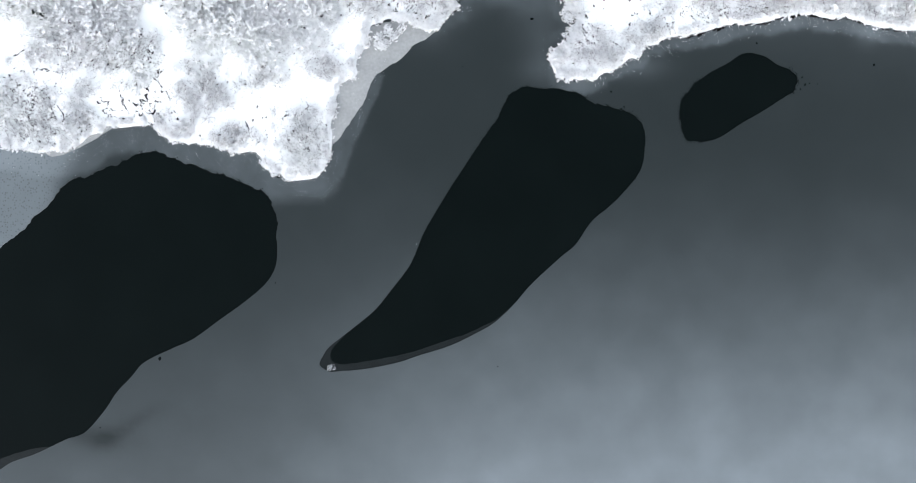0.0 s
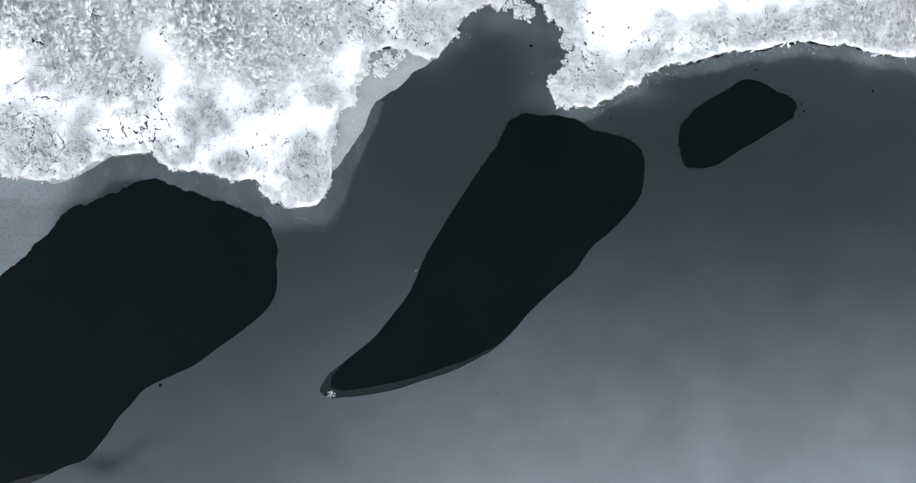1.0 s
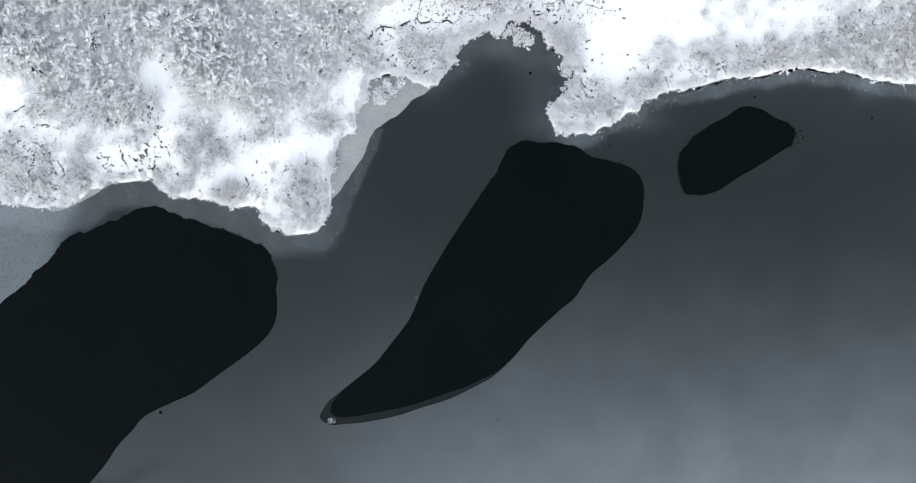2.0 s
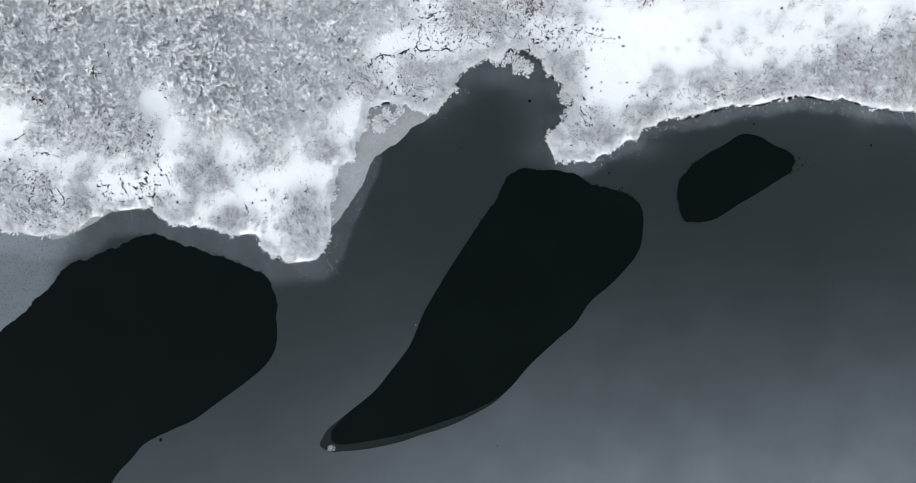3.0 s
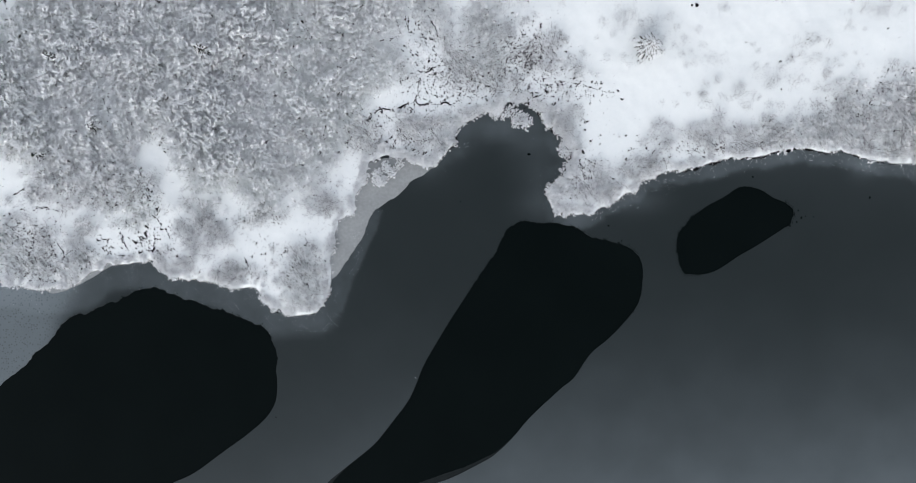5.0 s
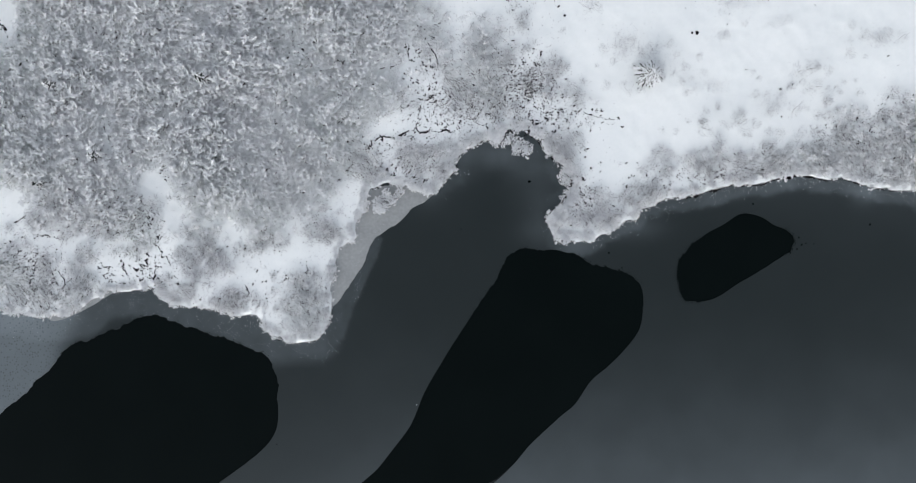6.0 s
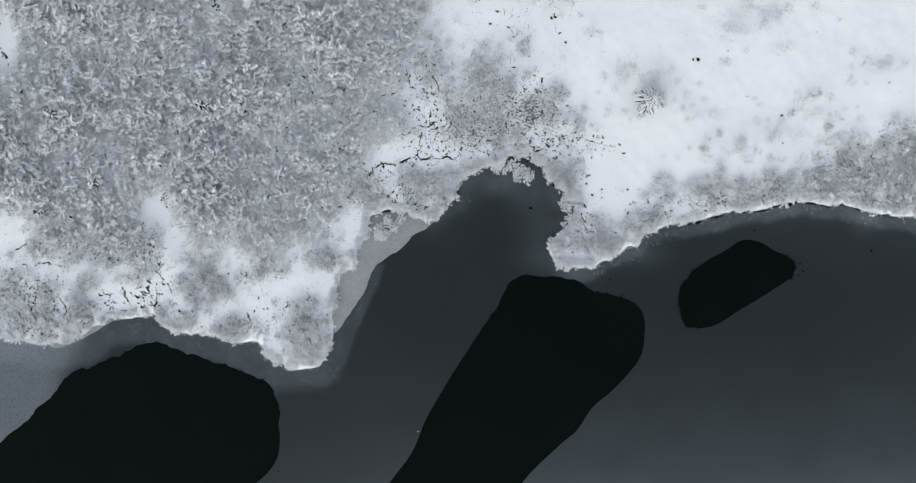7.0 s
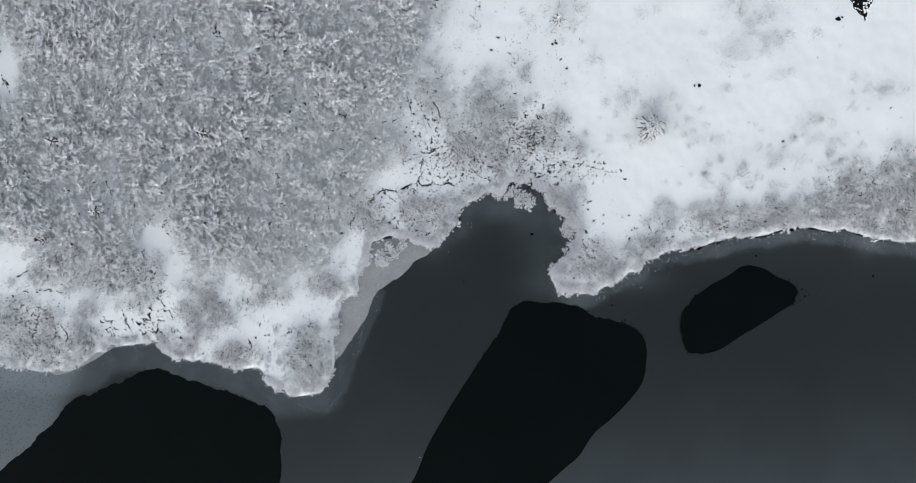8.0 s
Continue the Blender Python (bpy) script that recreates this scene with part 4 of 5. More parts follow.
def under_twigs():
    """Rimed twigs close to the ground that fill the gaps between the shrubs."""
    x, y = rng.uniform(-69, 69, 300000), rng.uniform(6, 66, 300000)
    wood = inside(x, y, FOREST)
    deep = np.where(wood, np.minimum(0.9, 1 - 2 * np.clip(ellipses(x, y, CLEARINGS) + 0.2, 0, 1)), np.clip(ellipses(x, y, GROVES) + 0.3, 0, 0.9))
    keep = (rng.uniform(0, 1, x.size) < deep) & (sample(gd, x, y) > 0.5) & (wood | (rng.uniform(0, 1, x.size) < np.clip(0.8 + value_noise(x, y, 3.0, 52), 0, 1)))
    x, y, wood = x[keep], y[keep], wood[keep]
    n = len(x)
    z = sample(gz, x, y) + rng.uniform(0.0, 0.5, n) * np.where(wood, 1.0, 0.6)
    way = np.c_[rng.normal(0, 1.0, (n, 2)), rng.uniform(-0.1, 0.6, n)]
    return spikes(np.c_[x, y, z], way, rng.uniform(0.15, 0.5, n) * np.where(wood, 1.0, 0.75), rng.uniform(0.02, 0.055, n) * np.where(wood, 1.0, 0.8))


tagged(new("rimed_undergrowth", mesh_of("rimed_undergrowth", *under_twigs(), low_rime)), "low tangle of rimed twigs between the shrubs", "undergrowth", kind="stuff")
DENSE = [(4.1, 40.3, 6.3, 4.2), (10.6, 41.9, 2.8, 2.8), (-0.7, 39.4, 3.2, 2.9), (-13.7, 31.0, 2.8, 2.4), (-61.7, 16.0, 4.9, 4.0), (-58.5, 12.7, 4.0, 2.0), (-21.4, 11.9, 3.1, 3.6), (-44.0, 21.9, 2.3, 2.4), (-31.7, 12.0, 2.9, 1.3), (25.4, 26.3, 3.2, 1.5), (17.2, 24.8, 2.4, 2.4), (35.7, 29.4, 4.9, 1.6), (-6.1, 31.2, 2.9, 1.9), (42.9, 29.9, 4.0, 1.6), (-46.4, 24.0, 3.6, 2.9), (-53.3, 25.1, 4.9, 2.4), (-49.7, 22.4, 3.2, 1.6), (58.0, 32.0, 10.0, 5.0)]


def tangle():
    """Low bare heather, thick in the middle of its patches."""
    xs_, ys_ = [], []
    for cx, cy, rx, ry in DENSE:
        n = int(rx * ry * 3.14 * 34)
        a, f = rng.uniform(0, 2 * math.pi, n), np.sqrt(rng.uniform(0, 1, n)) * rng.uniform(0.8, 1.2, n)
        xs_.append(cx + np.cos(a) * f * rx), ys_.append(cy + np.sin(a) * f * ry)
    x, y = np.concatenate(xs_), np.concatenate(ys_)
    keep = (rng.uniform(0, 1, x.size) < np.clip(0.6 + 0.9 * value_noise(x, y, 1.6, 55), 0, 1)) & (sample(gd, x, y) > 0.4)
    x, y = x[keep], y[keep]
    n = len(x)
    way = np.c_[rng.normal(0, 1.0, (n, 2)), rng.uniform(0.0, 0.7, n)]
    return spikes(np.c_[x, y, sample(gz, x, y) + rng.uniform(0.02, 0.3, n)], way, rng.uniform(0.14, 0.4, n), rng.uniform(0.018, 0.045, n))


tagged(new("heather_tangle", mesh_of("heather_tangle", *tangle(), dark_twig)), "dense low brown heather with rimed tips", "heather", kind="stuff")
grass = snow_grass()
tagged(new("frosted_grass", mesh_of("frosted_grass", *grass, heath)), "thin frosted grass stalks poking through the snow", "grass", kind="stuff")

SCRUB = [(39.3, 57.3, 5.0, 3.7), (36.9, 52.6, 3.2, 2.3), (40.9, 54.0, 3.2, 2.4), (26.8, 44.7, 2.9, 1.9), (22.6, 46.4, 2.1, 2.4), (57.1, 47.0, 2.8, 1.3), (47.6, 54.7, 1.3, 1.0), (35.7, 47.7, 1.1, 0.8), (42.8, 49.2, 1.6, 1.1), (9.1, 56.9, 1.1, 1.5), (15.9, 57.6, 1.6, 2.1), (41.3, 38.5, 4.9, 1.3), (34.5, 40.6, 2.1, 1.3), (17.4, 51.6, 1.0, 1.3)]


def scrub():
    """Fine low twigs sunk in the snow of the meadow, most leaning one way."""
    px_, py_ = [], []
    for cx, cy, rx, ry in SCRUB:
        n = int(rx * ry * 3.14 * 75)
        px_.append(cx + rx * rng.normal(0, 0.5, n)), py_.append(cy + ry * rng.normal(0, 0.5, n))
    x, y = np.concatenate(px_), np.concatenate(py_)
    keep = rng.uniform(0, 1, x.size) < np.clip(0.55 + 0.9 * value_noise(x, y, 1.8, 59), 0, 1)
    x, y = x[keep], y[keep]
    n = len(x)
    way = np.c_[rng.normal(0.5, 0.6, n), rng.normal(0.5, 0.6, n), rng.uniform(0.1, 0.6, n)]
    return spikes(np.c_[x, y, sample(gz, x, y) - 0.01], way, rng.uniform(0.12, 0.36, n), rng.uniform(0.009, 0.02, n))


tagged(new("willow_scrub", mesh_of("willow_scrub", *scrub(), willow)), "fine frosted willow twigs sunk in the meadow's snow", "scrub", kind="stuff")

# ---- bare wet thaw holes in the snow, gaps under the bank, painted shade between twigs ----
def blobs(x, y, z, size, stretch, turn, lift, corners=8):
    """Flat ragged patches that follow the ground."""
    n = len(x)
    a = np.arange(corners) / corners * 2 * math.pi
    r = size[:, None] * rng.uniform(0.55, 1.35, (n, corners))
    if corners > 10:
        r = (np.roll(r, 1, 1) + 2 * r + np.roll(r, -1, 1)) / 4
    u, v = np.cos(a) * r * stretch[:, None], np.sin(a) * r
    c, s = np.cos(turn)[:, None], np.sin(turn)[:, None]
    px, py = x[:, None] + u * c - v * s, y[:, None] + u * s + v * c
    px, py = np.concatenate([x[:, None], px], 1), np.concatenate([y[:, None], py], 1)
    pz = np.maximum(sample(gz, px, py), z) + lift
    verts = np.stack([px, py, pz], -1).reshape(-1, 3)
    i, k = np.meshgrid(np.arange(n) * (corners + 1), np.arange(corners), indexing="ij")
    return verts, np.stack([i, i + 1 + k, i + 1 + (k + 1) % corners], -1).reshape(-1, 3)


def flecks(x, y, turn, length, width, lift):
    """Short bent rags that follow the ground, ragged in width and pointed at both ends."""
    n, k = len(x), 5
    t = np.linspace(-0.5, 0.5, k)[None]
    bend = rng.normal(0, 0.5, n)[:, None] * length[:, None]
    u, v = t * length[:, None], bend * (t * t * 2 - 0.2) + rng.normal(0, 0.18, (n, k)) * width[:, None]
    half = width[:, None] * np.array([0.12, 0.45, 0.5, 0.4, 0.1]) * rng.uniform(0.5, 1.6, (n, k))
    c, q = np.cos(turn)[:, None], np.sin(turn)[:, None]
    rows = []
    for side in (-1, 1):
        vv = v + side * half
        px, py = x[:, None] + u * c - vv * q, y[:, None] + u * q + vv * c
        rows.append(np.stack([px, py, np.maximum(sample(gz, px, py), 0.0) + lift], -1))
    verts = np.stack(rows, 2).reshape(-1, 3)
    i, j = np.meshgrid(np.arange(n) * k * 2, np.arange(k - 1) * 2, indexing="ij")
    a = (i + j).ravel()
    return verts, np.stack([a, a + 2, a + 3, a + 1], 1)


def crack(line, width, seed):
    """An open crack along a line: a strip that swells, thins and breaks off."""
    t = np.gradient(line, axis=0)
    t /= np.linalg.norm(t, axis=1)[:, None] + 1e-9
    nrm = np.stack([-t[:, 1], t[:, 0]], 1)
    swell = 0.4 + 0.7 * value_noise(line[:, 0], line[:, 1], 1.3, seed, 2) + 0.8 * value_noise(line[:, 0], line[:, 1], 0.34, seed + 2, 2)
    rows = []
    for side in (-1, 1):
        half = width * np.clip(swell + 0.7 * value_noise(line[:, 0] + 9 * side, line[:, 1], 0.22, seed + 5, 2), 0.0, 1.2) * 0.5
        p = line + nrm * (side * half)[:, None]
        rows.append(np.c_[p, np.maximum(sample(gz, p[:, 0], p[:, 1]), 0.0) + 0.035])
    a = np.arange(len(line) - 1) * 2
    keep = (swell[:-1] > 0.1) & (swell[1:] > 0.1)
    return np.stack(rows, 1).reshape(-1, 3), np.stack([a, a + 2, a + 3, a + 1], 1)[keep]


px, py, turn, size = [], [], [], []
cracks = []
for k, line in enumerate(seep_lines):
    cracks.append(crack(line, 0.21 if k in BROAD else 0.07 if k == 35 else 0.15, 140 + k))
    ang = np.arctan2(*np.gradient(line, axis=0).T[::-1])
    keep = rng.uniform(0, 1, len(line)) < 0.16
    px.append(line[keep, 0] + rng.normal(0, 0.18, keep.sum())), py.append(line[keep, 1] + rng.normal(0, 0.18, keep.sum()))
    turn.append(ang[keep] + rng.normal(0, 0.9, keep.sum())), size.append(rng.uniform(0.05, 0.15, keep.sum()))
cx, cy = rng.uniform(-66, 66, 90000), rng.uniform(8, 64, 90000)
cd = sample(gd, cx, cy)
wooded = inside(cx, cy, FOREST)
speck = np.clip(value_noise(cx, cy, 5.0, 98, 3) - 0.1, 0, 1) * 0.05 * np.where(cx > 12, 0.15, 1)
speck += 0.09 * np.clip(ellipses(cx, cy, [(13, 37, 6, 6), (10, 36.5, 5, 3), (-43, 15.5, 10, 3.5), (-36, 14, 4, 5), (15.5, 28, 4, 4), (-1, 32, 8, 3.5), (-16, 32, 3, 4)]) + 0.15, 0, 1)
# Within the growth these flecks paint the shade between twigs.
speck = np.maximum(speck, 0.035 * (wooded | inside(cx, cy, EAST_THICKET)) * np.clip(0.3 + 1.4 * value_noise(cx, cy, 4.0, 97), 0, 2))
speck = np.maximum(speck, 0.14 * np.clip(ellipses(cx, cy, GROVES) + 0.4, 0, 1) * np.clip(0.5 + 1.4 * value_noise(cx, cy, 2.0, 94), 0, 2))
speck += 0.6 * np.clip(ellipses(cx, cy, [(9.5, 35.5, 2.4, 1.6), (9.8, 41.4, 2.6, 2.4)]), 0, 1) + 0.16 * np.clip(ellipses(cx, cy, [(13.7, 36.9, 5.0, 2.6)]), 0, 1)
keep = (rng.uniform(0, 1, cx.size) < speck) & (cd > 0.3)
px.append(cx[keep]), py.append(cy[keep]), turn.append(rng.uniform(0, 6.3, keep.sum())), size.append((0.03 + 0.1 * rng.uniform(0, 1, keep.sum()) ** 2) * np.where(wooded[keep], 1.6, 1.0))
# Clusters of flecks that paint the shaded gaps between branches black.
k = np.repeat(np.arange(len(hx)), 6)
px.append(hx[k] + rng.normal(0, 0.3, k.size)), py.append(hy[k] + rng.normal(0, 0.3, k.size)), turn.append(rng.uniform(0, 6.3, len(hx))[k] + rng.normal(0, 0.4, k.size)), size.append(rng.uniform(0.05, 0.15, k.size) * np.where(inside(hx[k], hy[k], FOREST), 1.2, 0.7))
k = np.repeat(np.arange(len(bx)), 2)
px.append(bx[k] + rng.normal(0, 0.16, k.size)), py.append(by[k] + rng.normal(0, 0.16, k.size)), turn.append(rng.uniform(0, 6.3, k.size)), size.append((0.045 + 0.115 * rng.uniform(0, 1, k.size) ** 2.5) * np.where((bx[k] > 4) & (by[k] > 47), 0.6, 1.0))
px, py, turn, size = (np.concatenate(q) for q in (px, py, turn, size))
seep_gap_mesh = joined(cracks + [flecks(px, py, turn, size * rng.uniform(1.6, 4.0, len(px)), size * 1.3, 0.03)])
# Dark patches on the snow stand for heather and for shade between shrubs.
ux, uy = rng.uniform(-68, 68, 12000), rng.uniform(8, 66, 12000)
patchy = np.clip(0.5 + 1.2 * value_noise(ux, uy, 5.0, 130), 0, 1.5)
dark_floor = np.clip(ellipses(ux, uy, [(4.5, 39.5, 8, 5.5), (11, 39.5, 5, 4), (-61, 15.6, 6, 5), (-21.8, 11.5, 3.5, 4.5)]) + 0.1, 0, 1) * 0.7 + 0.25 * inside(ux, uy, EAST_THICKET) + 0.06 * inside(ux, uy, FOREST)
keep = (rng.uniform(0, 1, ux.size) < dark_floor * patchy) & (ellipses(ux, uy, CLEARINGS) < -0.1) & (sample(gd, ux, uy) > 0.8)
floor_mesh = blobs(ux[keep], uy[keep], 0.0, rng.uniform(0.08, 0.24, keep.sum()) * np.where(inside(ux[keep], uy[keep], FOREST), 1.0, 0.6), rng.uniform(1.0, 1.8, keep.sum()), rng.uniform(0, 6.3, keep.sum()), 0.035, 9)
tagged(new("heather_shade_floor", mesh_of("heather_shade_floor", *floor_mesh, undergrowth)), "dark heather patches painting shade between the frosted shrubs", "heather", kind="stuff")
tagged(new("peat_and_gap_flecks", mesh_of("peat_and_gap_flecks", *seep_gap_mesh, peat)), "small black thaw holes over wet peat, and painted shade between twigs", "bare peat", kind="stuff")

k = np.nonzero((shore_core[:, 0] > 22) | ((shore_core[:, 0] > -27) & (shore_core[:, 0] < -25) & (shore_core[:, 1] < 9)) | ((shore_core[:, 0] > -2) & (shore_core[:, 0] < 17)))[0]
gap = shore_core[k]
ang = np.arctan2(*np.gradient(shore_core, axis=0)[k].T[::-1])
thick = np.clip(np.where(gap[:, 0] > 33, 0.36, np.where(gap[:, 0] < 8, -0.15, 0.16)) + 1.4 * value_noise(gap[:, 0], gap[:, 1], 1.6, 99), 0, 1)
keep = thick > 0.05
off = np.stack([np.sin(ang), -np.cos(ang)], 1)[keep] * 0.2
wet_edge = blobs(gap[keep, 0] + off[:, 0], gap[keep, 1] + off[:, 1], 0.0, 0.05 + 0.18 * thick[keep], np.full(keep.sum(), 1.8), ang[keep], 0.012)
tagged(new("wet_bank_edge", mesh_of("wet_bank_edge", *wet_edge, peat)), "black open seam of water under the snowy bank", "water", kind="stuff")

# ---- on the ice: thaw holes, frost flowers, stalks ----
HOLES = [(-42.8, -19.1, 0.3), (-38.0, -16.2, 0.12), (-51.4, -28.9, 0.12), (9.3, 28.1, 0.22), (56.3, 21.7, 0.2), (20.3, 18.1, 0.15), (22.1, 16.0, 0.13), (21.7, 15.7, 0.2), (46.5, 20.0, 0.15), (46.9, 19.0, 0.18), (47.5, 19.2, 0.1), (48.6, 19.1, 0.09), (46.3, 18.4, 0.15), (34.7, 26.7, 0.4), (40.2, 24.7, 0.16), (-0.2, 21.6, 0.1), (4.7, -20.1, 0.1), (-26.4, -8.4, 0.1), (-25.9, 6.5, 0.4)]
for x, y, r in HOLES:
    one = lambda v: np.array([v], float)
    v, f = blobs(one(x), one(y), 0.0, one(0.8 * r), one(1.2), one(rng.uniform(0, 3)), 0.008, 14)
    tagged(new("thaw_hole", mesh_of("thaw_hole", v - [x, y, 0], f, water_dark)), "small dark round thaw hole in the lake ice", "thaw hole", "thaw holes in the ice").location = (x, y, 0)

rx, ry, rs = [], [], []
for k, (lead, amount) in enumerate(zip(leads, (800, 800, 1100))):
    i = rng.integers(0, len(lead), amount)
    mid = lead.mean(0)
    q = lead[i] + rng.normal(0, 0.13, (amount, 2)) + (lead[i] - mid) / np.linalg.norm(lead[i] - mid, axis=1)[:, None] * 0.06
    ragged_side = ((q[:, 1] > (4, 9, 99)[k]) | (k == 2) & (q[:, 0] < 33)) | (k == 2) & (q[:, 0] > 44.5) | (k == 1) & (q[:, 0] > 22) & (q[:, 1] > 5)
    keep = ragged_side & ~inside(q[:, 0], q[:, 1], lead)
    rx.append(q[keep, 0]), ry.append(q[keep, 1]), rs.append(0.02 + 0.07 * rng.uniform(0, 1, keep.sum()) ** 2.5)
rx, ry, rs = (np.concatenate(q) for q in (rx, ry, rs))
v, f = blobs(rx, ry, 0.0, rs, np.ones(len(rx)), np.zeros(len(rx)), 0.006, 6)
tagged(new("melt_pits", mesh_of("melt_pits", v, f, water_dark)), "tiny dark melt pits along the edge of open water", "melt pits", kind="stuff")


def frost_flowers(x, y, low, high):
    """Little upright frost crystals: six-faced lumps."""
    n = len(x)
    size = rng.uniform(low, high, n)
    way = np.c_[rng.normal(0, 1.0, (n, 2)), rng.uniform(0.1, 0.6, n)]
    return tubes(np.c_[x, y, np.zeros(n)], way, size * 2.2, rng.normal(0, 0.02, (n, 3)), size * 0.6, (0.5, 1, 0.2))


fx, fy = rng.uniform(-64, 62, 200000), rng.uniform(3, 34, 200000)
fd = -sample(gd, fx, fy)
want = np.where(fx < -17, 0.5 * np.exp(-np.maximum(fd - 2.2, 0) / 0.8) * (fy < 15), 0.035 * np.exp(-np.maximum(fd - 0.8, 0) / 0.9))
want = np.where((fx > -20) & (fx < -10) & (fy > 10), 0.4 * np.exp(-(((fd - 2.7) / 0.9) ** 2)), want)
want = want * (0.06 + 1.9 * np.clip(value_noise(fx, fy, 1.8, 77), 0, 1) ** 1.4) * np.where((fx < -56), 0.1, 1)
want = np.maximum(want, 0.5 * np.clip(ellipses(fx, fy, [(-33.7, 8.4, 1.6, 1.0), (-22.0, 4.2, 3.5, 1.0), (-14.3, 17.5, 1.4, 3.2), (28.6, 23.7, 1.6, 1.6), (0.4, 29.5, 1.6, 1.2), (51.9, 26.6, 1.8, 1.4)]), 0, 1) * np.clip(0.2 + 2 * value_noise(fx, fy, 0.8, 78), 0, 1))
keep = (rng.uniform(0, 1, fx.size) < want) & (fd > 0.1)
for lead in leads:
    keep &= ~inside(fx, fy, lead)
v, f = joined([frost_flowers(fx[keep], fy[keep], 0.012, 0.045), frost_flowers(rng.normal(-18.7, 0.35, 26), rng.normal(-20.25, 0.22, 26), 0.04, 0.13), frost_flowers(np.array([-6.6, -5.7]), np.array([-3.0, 29.9]), 0.08, 0.1)])
v[:, 2] += np.where((v[:, 0] > -18.5) & (v[:, 0] < -10) & (v[:, 1] > 11), 0.022, 0.01)
tagged(new("frost_flowers", mesh_of("frost_flowers", v, f, crystal)), "scattered white frost crystals on the grey ice", "frost", kind="stuff")
n = 330
k = rng.choice(np.nonzero(shore_core[:, 0] > 18)[0], n)
sx2, sy2 = shore_core[k, 0] + rng.normal(0, 0.4, n), shore_core[k, 1] - np.abs(rng.normal(0.3, 0.8, n))
way = np.c_[rng.normal(0, 0.5, n), rng.normal(-0.6, 0.4, n), rng.uniform(0.1, 0.5, n)]
v, f = tubes(np.c_[sx2, sy2, np.zeros(n)], way, rng.uniform(0.12, 0.42, n), rng.normal(0, 0.06, (n, 3)), rng.uniform(0.012, 0.024, n), (1, 0.8, 0.4))
tagged(new("reed_stalks", mesh_of("reed_stalks", v, f, willow)), "bent frosted reed stalks frozen into the ice", "reeds", kind="stuff")

# ---- snowy meadow: wispy bushes, conifers, bare spots ----
TUFTS = [(35.1, 37.8), (38.4, 37.1), (44.9, 40.6), (35.8, 47.4), (38.6, 49.1), (44.1, 49.6), (42.9, 53.6), (56.4, 46.7), (47.7, 55.1), (39.0, 54.9), (37.4, 57.3), (40.6, 52.5), (26.3, 58.2), (18.7, 52.0), (9.1, 56.9), (1.7, 56.3), (-0.5, 53.8), (13.8, 48.5), (14.1, 35.3), (17.3, 36.1), (46.9, 42.8), (48.5, 43.2), (39.8, 42.6), (40.5, 41.7), (50.9, 40.4), (59.6, 47.0), (33.3, 35.1), (31.0, 35.9), (15.9, 58.4), (28.2, 46.7), (23.0, 40.0), (30.2, 41.5), (21.4, 46.4), (32.6, 55.0)]
tx, ty = np.array(TUFTS).T
wisp_places = place(tx, ty, WISP, 0.4, 1.0)
ex, ey = scatter(1.6, 0, 68, 33, 64)
want = 0.01 + 0.7 * np.clip(ellipses(ex, ey, [(39, 59, 5, 6), (39.5, 60, 4, 5), (29.5, 42.5, 4.5, 3.2), (22.5, 46, 4, 3), (24, 40.5, 4, 2), (56, 46, 7, 3), (8, 47, 4, 6), (52, 40, 8, 3), (42, 35, 14, 4), (13, 57.5, 5, 3)]) + 0.35, 0, 1.2)
keep = (rng.uniform(0, 1, ex.size) < want) & ~inside(ex, ey, FOREST) & ~inside(ex, ey, EAST_THICKET)
wisp_places += place(ex[keep], ey[keep], WISP, 0.35, 1.0)
plant(wisp_places, WISP, willow, 295, lambda x, y: True, "willow_bush", "sparse frosted willow bush half sunk in snow", "bush", "willow bushes on the meadow")


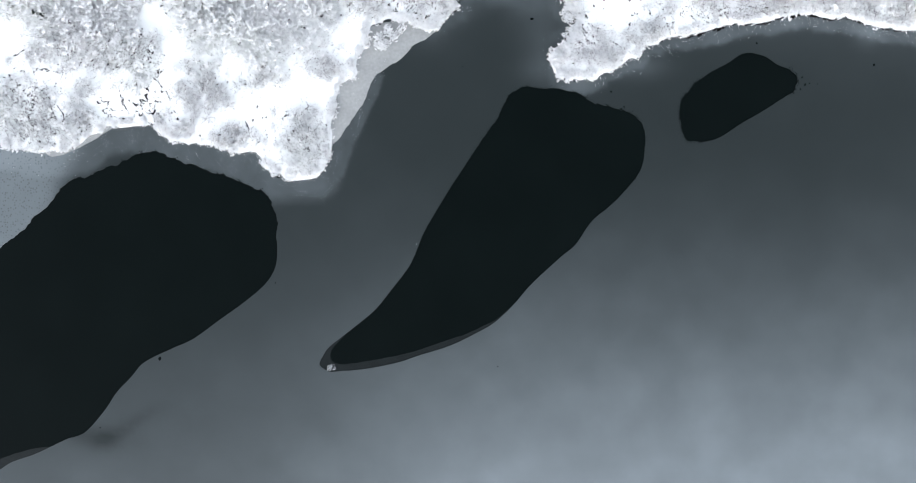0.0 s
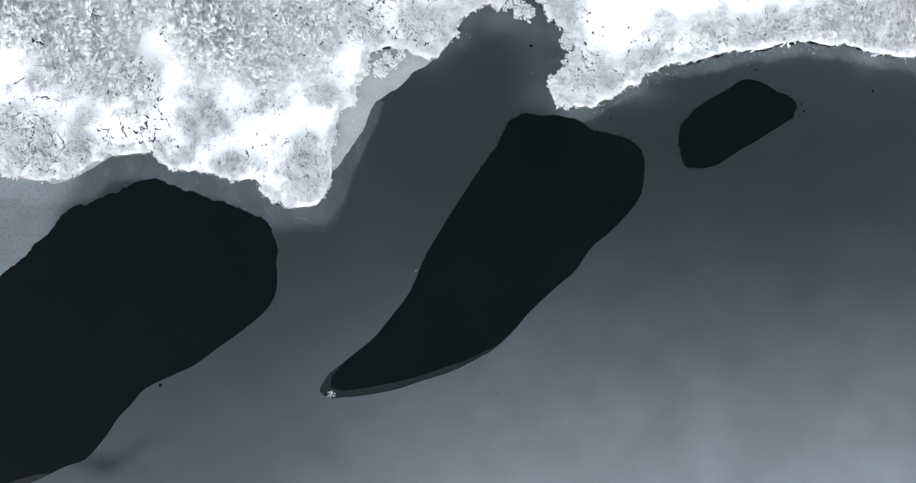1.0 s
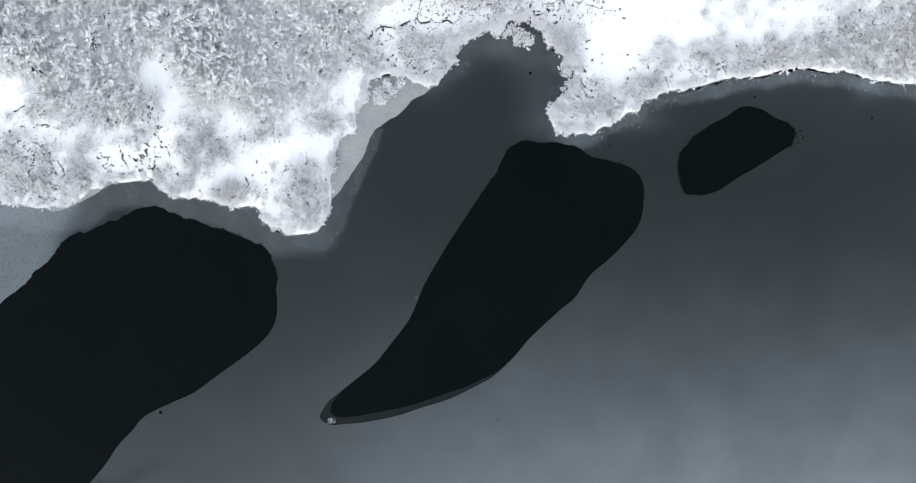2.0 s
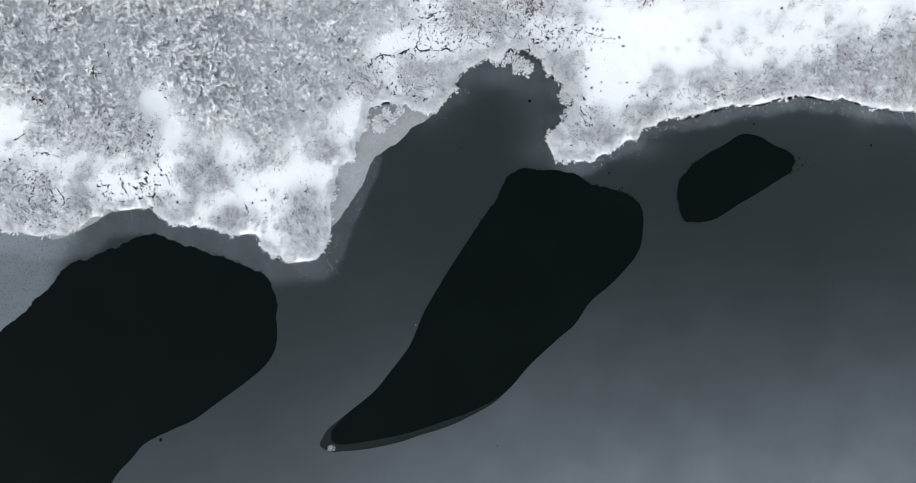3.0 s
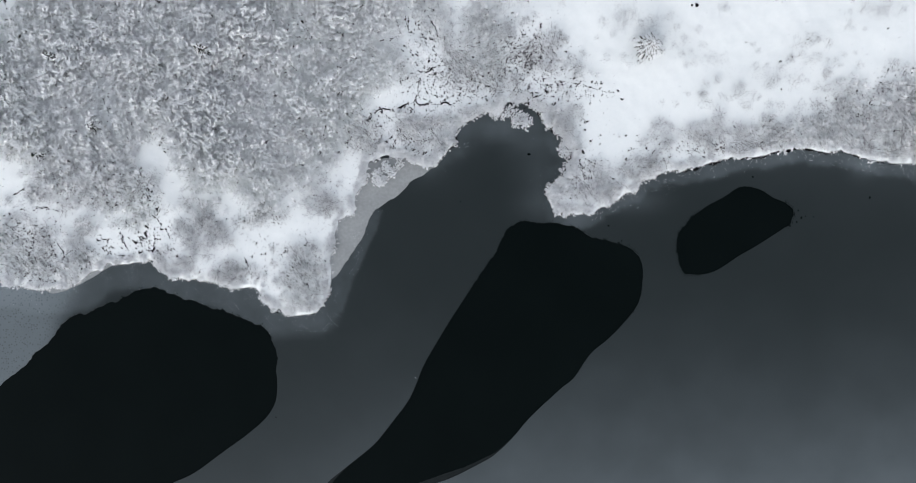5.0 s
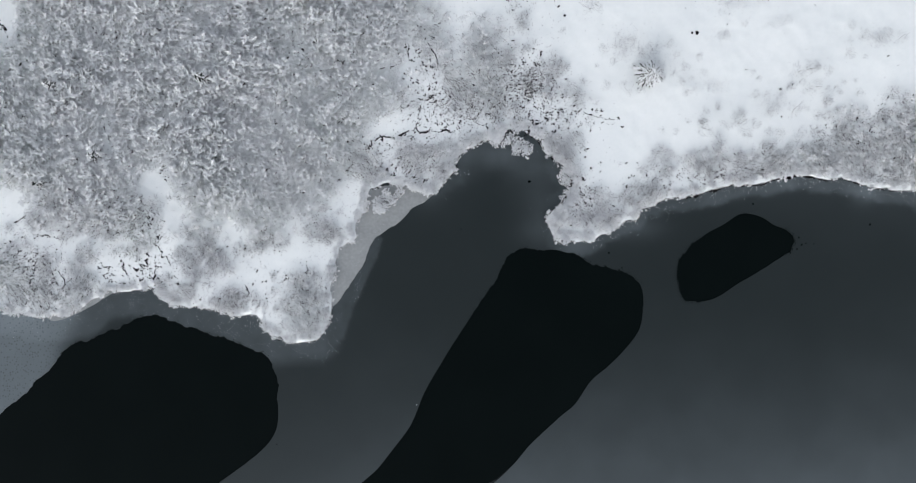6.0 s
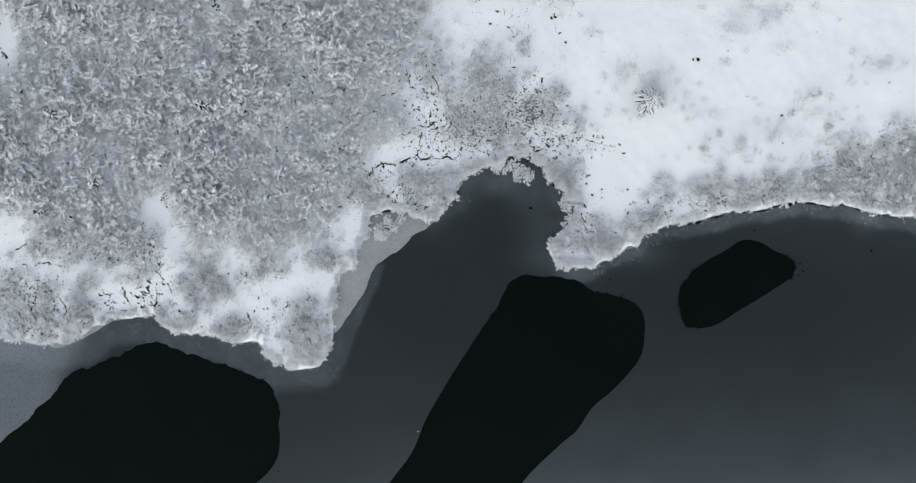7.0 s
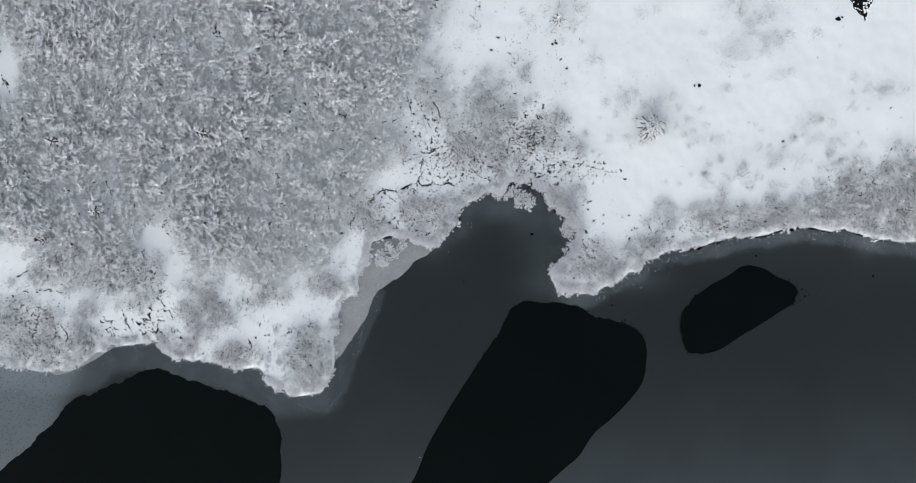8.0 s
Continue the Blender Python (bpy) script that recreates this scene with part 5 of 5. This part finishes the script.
def conifer(height, radius, whorls, per, seed, x, y, tilt=0.0, snowy=0.92):
    """A small conifer: trunk, drooping needle branches, each with its load of snow."""
    r = np.random.default_rng(seed)
    root = new("young_spruce")
    root.matrix_basis = pose(x, y, float(sample(gz, x, y)) - 0.05, tilt, 0, r.uniform(0, 360))
    one = lambda *v: np.array([v], float)
    v, f = tubes(one(0, 0, 0), one(0, 0, 1), np.array([height]), one(0.05, 0.03, 0), np.array([0.09]), (1, 0.8, 0.5, 0.2), 8)
    part("trunk", mesh_of("trunk", v, f, bark), root, "dark straight trunk")
    twigs = np.linspace(0.2, 0.95, 7)
    limb = [tubes(one(0, 0, 0), one(1, 0, 0.1), np.array([1.0]), one(0, 0, -0.35), np.array([0.035]), (0.8, 1.2, 1, 0.3), 5)]
    side = np.repeat(twigs, 2)
    sgn = np.tile([1.0, -1.0], len(twigs))
    limb.append(tubes(np.c_[side, 0 * side, 0.1 * side - 0.35 * side ** 2], np.c_[np.full(len(side), 0.8), sgn, np.full(len(side), -0.3)], 0.28 * (1.15 - side), np.zeros((len(side), 3)), np.full(len(side), 0.04), (1, 0.8, 0.2)))
    green = mesh_of("branch", *joined(limb), needle)
    loads = []
    for k in range(5):
        pos = np.sort(r.uniform(0.3, 0.95, 6))
        sd = np.where(np.arange(6) % 2, 1.0, -1.0) * r.uniform(0.5, 1.0, 6)
        sway = r.normal(0, 0.16)
        loads.append(mesh_of("snow_load", *joined([
            tubes(one(0.15, 0, 0.06), one(1, 0, 0.1), np.array([0.87]), one(0, sway, -0.3), np.array([0.047]), (0.4, 0.9, 1.1, 0.95, 1.1, 0.5), 6),
            tubes(np.c_[pos, sway * pos ** 2, 0.07 + 0.1 * pos - 0.31 * pos ** 2], np.c_[np.full(6, 0.9), sd, np.full(6, -0.1)], r.uniform(0.14, 0.3, 6) * (1.3 - 0.6 * pos), np.zeros((6, 3)), r.uniform(0.03, 0.044, 6), (0.7, 1, 0.6), 5)]), rime))
    for w in range(whorls):
        s = w / max(1, whorls - 1)
        for b in range(per):
            ln = radius * (1 - 0.8 * s) * r.uniform(0.84, 1.1)
            ob = part("branch", green, root)
            ob.matrix_basis = pose(0, 0, height * (0.18 + 0.78 * s), 0, r.uniform(-10, 14) - 24 * s, (b + 0.5 * (w % 2)) * 360 / per + r.uniform(-22, 22)) @ Matrix.Diagonal((ln, max(ln, 0.9) * 0.95, max(ln, 0.9) * 0.9, 1))
            if r.uniform() < snowy:
                part("snow_load", loads[int(r.integers(5))], ob)
    return root


tagged(conifer(3.1, 2.15, 9, 11, 3, 25.6, 42.5, 0, 0.97), "young spruce with snow-laden drooping branches", "spruce", "spruces")
tagged(conifer(2.8, 1.1, 6, 8, 2, 13.0, 57.2), "small spruce bent under thick snow", "spruce", "spruces")
tagged(conifer(4.2, 1.5, 7, 8, 4, -34.9, 42.2, 0, 0.6), "dark snow-flecked spruce among birch shrubs", "spruce", "spruces")
for k, (x, y, h) in enumerate(((-55.7, 41.6, 3.6), (-57.7, 28.3, 3.0), (-50.1, 32.1, 3.2))):
    tagged(conifer(h, 1.2, 5, 7, 11 + k, x, y, 0, 0.6), "dark snow-flecked spruce among birch shrubs", "spruce", "spruces")
for x, y, r, count in ((32.0, 48.1, 0.16, 6), (50.9, 56.7, 0.22, 5), (12.7, 54.3, 0.17, 4), (13.3, 52.1, 0.1, 3), (14.3, 50.7, 0.09, 3), (3.9, 53.4, 0.09, 5), (6.3, 52.9, 0.09, 5), (7.1, 51.6, 0.08, 4), (5.0, 55.0, 0.09, 6), (43.6, 40.3, 0.08, 6), (45.2, 40.9, 0.07, 4), (43.8, 36.6, 0.07, 6), (38.9, 43.0, 0.05, 4), (58.0, 44.6, 0.07, 5), (47.2, 43.2, 0.06, 4)):
    v, f = blobs(x + rng.normal(0, r * 1.2, count), y + rng.normal(0, r * 0.8, count), 0.0, r * rng.uniform(0.5, 1.1, count), rng.uniform(1.0, 1.8, count), rng.uniform(0, 6, count), 0.05, 9)
    tagged(new("peat_hole", mesh_of("peat_hole", v - [x, y, 0], f, peat)), "ragged black patch of bare peat in the snow", "bare peat", "peat patches").location = (x, y, 0)

# ---- open bog pool with snow clumps at the meadow's edge ----
POOL = [(52.3, 59.4), (52.8, 58.4), (53.5, 57.4), (54.1, 56.8), (54.4, 56.3), (54.6, 57.1), (54.8, 57.9), (55.3, 58.7), (55.8, 59.6), (55.6, 60.8), (54.2, 61.2), (52.8, 60.6)]
outline = ragged(ragged(smooth_line(POOL, 0.1, True), 0.3, 0.7, 120), 0.16, 0.25, 121)
mid = outline.mean(0)
rings = np.concatenate([mid[None]] + [mid + (outline - mid) * s for s in (0.35, 0.7, 1.0)])
n = len(outline)
i = np.arange(n)
faces = [np.stack([0 * i, 1 + i, 1 + (i + 1) % n], 1)]
for k in range(2):
    a, c = 1 + k * n + i, 1 + k * n + (i + 1) % n
    faces += [np.stack([a, a + n, c + n], 1), np.stack([a, c + n, c], 1)]
tagged(new("bog_pool", mesh_of("bog_pool", np.c_[rings - mid, sample(gz, rings[:, 0], rings[:, 1]) + 0.04], np.concatenate(faces), peat)), "black open bog pool in the snowy meadow", "pool").location = (mid[0], mid[1], 0)


def snow_lump(seed):
    """A rounded lump of snow, flattened below."""
    r = np.random.default_rng(seed)
    bm = bmesh.new()
    bmesh.ops.create_icosphere(bm, subdivisions=2, radius=1.0)
    for v in bm.verts:
        v.co *= 1 + 0.25 * noise.noise(v.co * 1.6 + Vector((seed * 3.1, 0, 0)))
        v.co.z = max(v.co.z, -0.35) * 0.75
    for f in bm.faces:
        f.smooth = True
    me = bpy.data.meshes.new("snow_clump")
    bm.to_mesh(me)
    bm.free()
    me.materials.append(snow)
    return me


lumps = [snow_lump(k) for k in range(4)]
for k in range(84):
    p = outline[int(rng.integers(n))] if k % 3 == 0 else mid + rng.normal(0, 1, 2) * [0.6, 1.1]
    p = p + rng.normal(0, 0.12, 2) + [0.35, 0.0]
    ob = tagged(new("snow_clump", lumps[k % 4]), "rounded clump of snow over the black pool", "snow clump", "snow clumps on the pool")
    s = float(rng.uniform(0.06, 0.17))
    ob.matrix_basis = pose(float(p[0]), float(p[1]), float(sample(gz, p[0], p[1])) + 0.2 * s, 0, 0, float(rng.uniform(0, 360))) @ Matrix.Diagonal((s * 1.2, s, s, 1))
